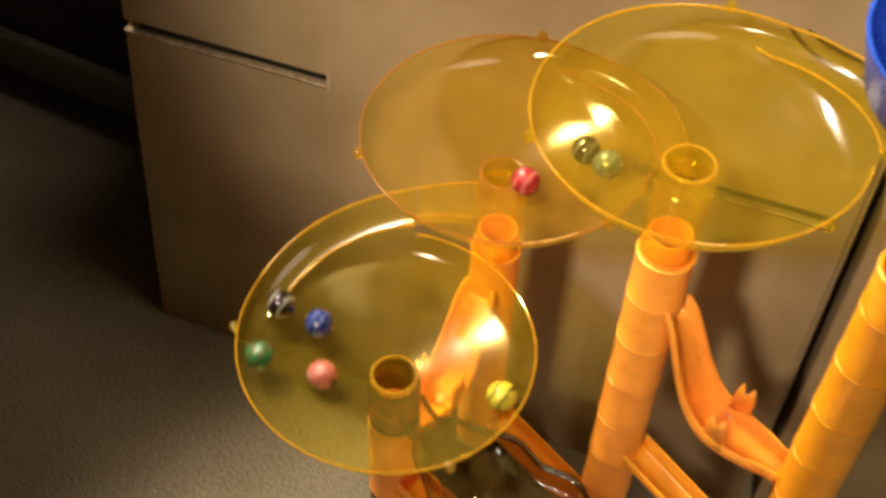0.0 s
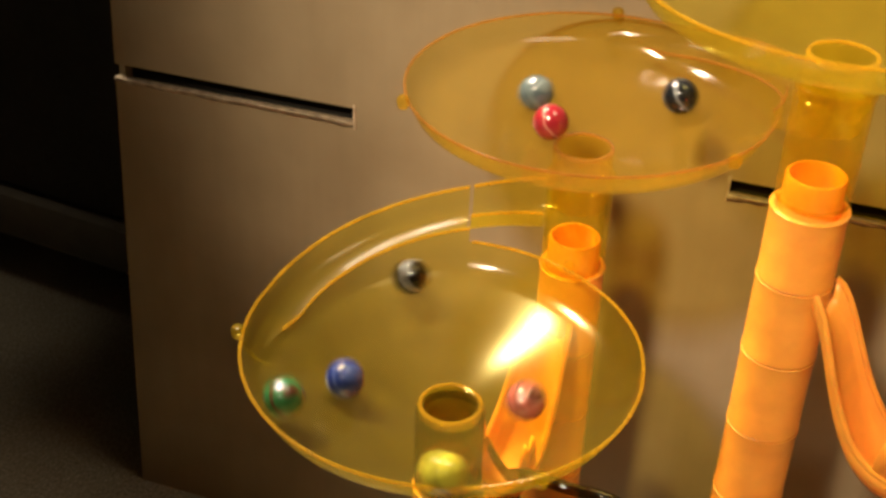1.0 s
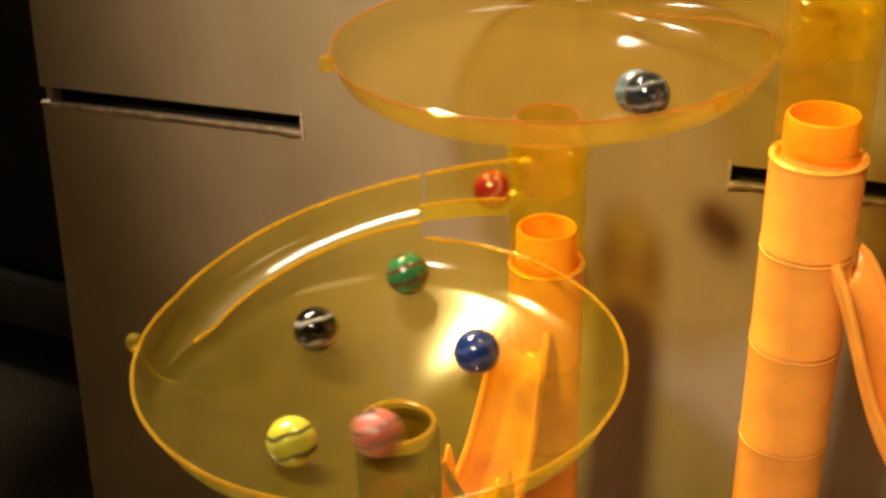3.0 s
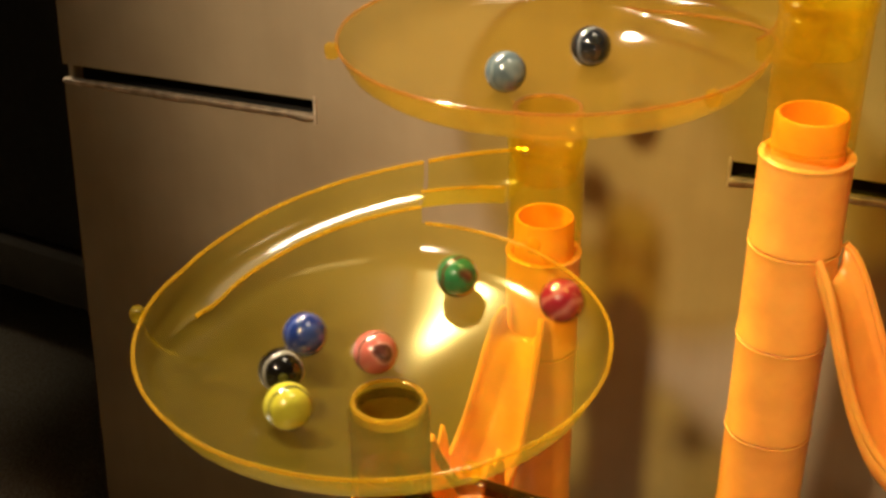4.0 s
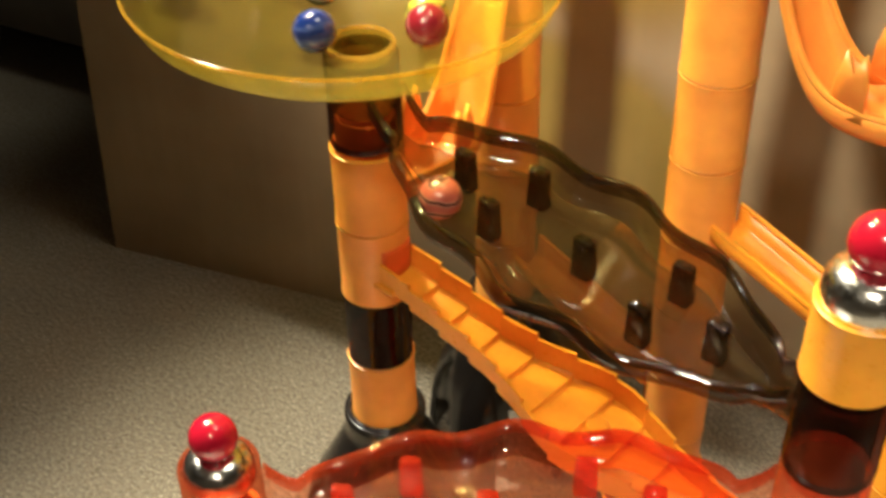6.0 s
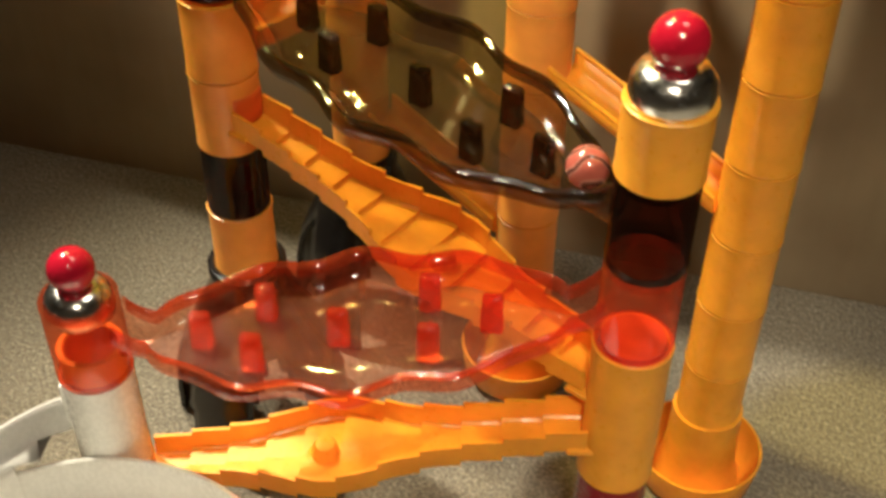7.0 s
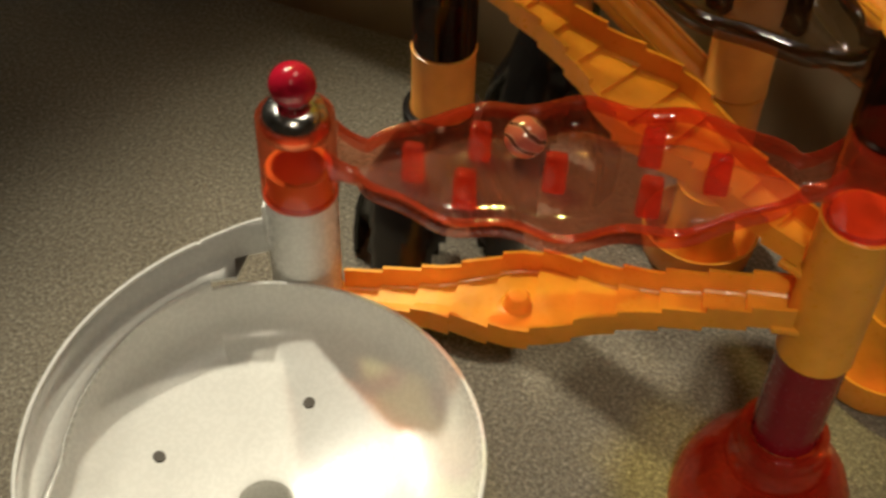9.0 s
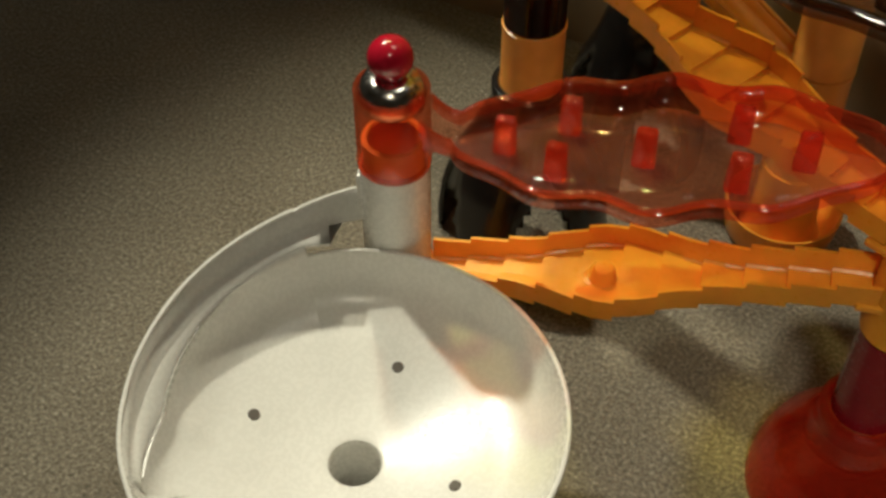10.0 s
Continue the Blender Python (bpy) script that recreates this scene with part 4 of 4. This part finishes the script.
# seconds, share of the way from post to post, metres to the side
ON_SMOKE = [(5.6, 0.14, -0.0022), (5.8, 0.219, -0.0124), (5.9, 0.262, -0.0142), (6.0, 0.281, -0.019), (6.1, 0.29, -0.0212), (6.2, 0.313, -0.0232), (6.4, 0.46, -0.012), (6.6, 0.62, 0.006), (6.85, 0.8, 0.014), (7.05, 0.93, 0.0)]
ON_RED = [(7.3, 0.079, 0.0056), (7.4, 0.133, -0.0023), (7.5, 0.183, -0.0034), (7.6, 0.207, -0.0043), (7.8, 0.189, -0.0057), (8.0, 0.182, -0.0063), (8.2, 0.221, -0.0133), (8.3, 0.275, -0.0185), (8.5, 0.400, -0.0185), (8.6, 0.475, -0.0165), (8.8, 0.568, -0.0147), (9.0, 0.595, -0.0145), (9.3, 0.705, 0.0089), (9.4, 0.72, 0.006), (9.5, 0.749, 0.0098), (9.6, 0.8, 0.0068), (9.7, 0.86, 0.0037), (9.8, 0.96, 0.0)]


def spin(k):
    """A rolling turn that goes on step by step."""
    return Euler((0.9 * k, 0.35 * k, 0.15 * k)).to_matrix().to_4x4()


def in_bowl(centre, rim, table, until=None, step=0.05):
    """Places along an orbit in a funnel; past the table's end the marble keeps circling."""
    t0, t1 = table[0][0], until or table[-1][0]
    out, n = [], round((t1 - t0) / step)
    for k in range(n + 1):
        t = t0 + k * step
        if t <= table[-1][0]:
            a, r = lerp([(q[0], q[1]) for q in table], t), lerp([(q[0], q[2]) for q in table], t)
        else:
            r = max(0.024, table[-1][2] - 0.004 * (t - table[-1][0]))
            a = table[-1][1] + 500 * (t - table[-1][0])
        out.append((t, bowl_spot(centre, rim, a, r, SHALLOW if rim == RIM_2 else FLUSH)))
    return out


def on_ramp(a, za, b, zb, table):
    d = Vector((b[0] - a[0], b[1] - a[1], 0))
    side = Vector((-d.y, d.x, 0)).normalized()
    out = []
    for t, s, lat in table:
        p = Vector((a[0], a[1], 0)) + d * s + side * lat
        out.append((t, (p.x, p.y, za + (zb - za) * s - 0.0095 + MARBLE_R + 0.0006)))
    return out


def key(ob, spots):
    spots = list(spots)
    if spots[0][0] > 0:
        spots.insert(0, (0.0, spots[0][1]))
    if spots[-1][0] < 10.0:
        spots.append((10.0, spots[-1][1]))
    walk(ob, [(t, Matrix.Translation(p) @ spin(k)) for k, (t, p) in enumerate(spots)])


def motions():
    m = MARBLES
    for name, table in (("black", ROLL_BLACK), ("green", ROLL_GREEN), ("blue", ROLL_BLUE), ("yellow", ROLL_YELLOW)):
        key(m[name], in_bowl(LP, RIM_1, table, 10.0))
    drop = [(5.4, (0.003, 0.0, 0.290)), (5.5, (0.006, -0.002, 0.270))]
    fall = [(7.15, (FP[0], FP[1], 0.225)), (7.22, (FP[0], FP[1], 0.198))]
    end = [(9.9, (W[0], W[1], 0.150)), (10.0, (W[0], W[1], 0.138))]
    key(m["pink"], in_bowl(LP, RIM_1, ROLL_PINK) + drop + on_ramp(LP, 0.2745, FP, 0.2418, ON_SMOKE) + fall + on_ramp(FP, 0.2038, W, 0.1755, ON_RED) + end)
    down = [(2.5, (PA_TOP[0], PA_TOP[1], RIM_2 - 0.036)), (2.75, (PA[0], PA[1], 0.345)), (3.0, (-0.012, 0.106, 0.3345)), (3.15, (-0.038, 0.088, 0.332)), (3.3, (-0.060, 0.062, 0.3295)), (3.4, (-0.071, 0.022, 0.3240))]
    key(m["red"], in_bowl(PA_TOP, RIM_2, ROLL_RED_UPPER) + down + in_bowl(LP, RIM_1, ROLL_RED, 10.0))
    grey = in_bowl(PA_TOP, RIM_2, ROLL_GREY)
    down = [(5.15, (PA_TOP[0], PA_TOP[1], RIM_2 - 0.036)), (5.35, (PA[0], PA[1], 0.345)), (5.5, (-0.012, 0.106, 0.3345)), (5.65, (-0.038, 0.088, 0.332)), (5.8, (-0.060, 0.062, 0.3295)), (5.9, (-0.071, 0.022, 0.3240))]
    key(m["grey"], grey + down + in_bowl(LP, RIM_1, [(6.0, 200, 0.069), (6.2, 246, 0.066), (6.6, 390, 0.060)], 10.0))
    key(m["dark"], in_bowl(PA_TOP, RIM_2, ROLL_DARK, 10.0))


motions()
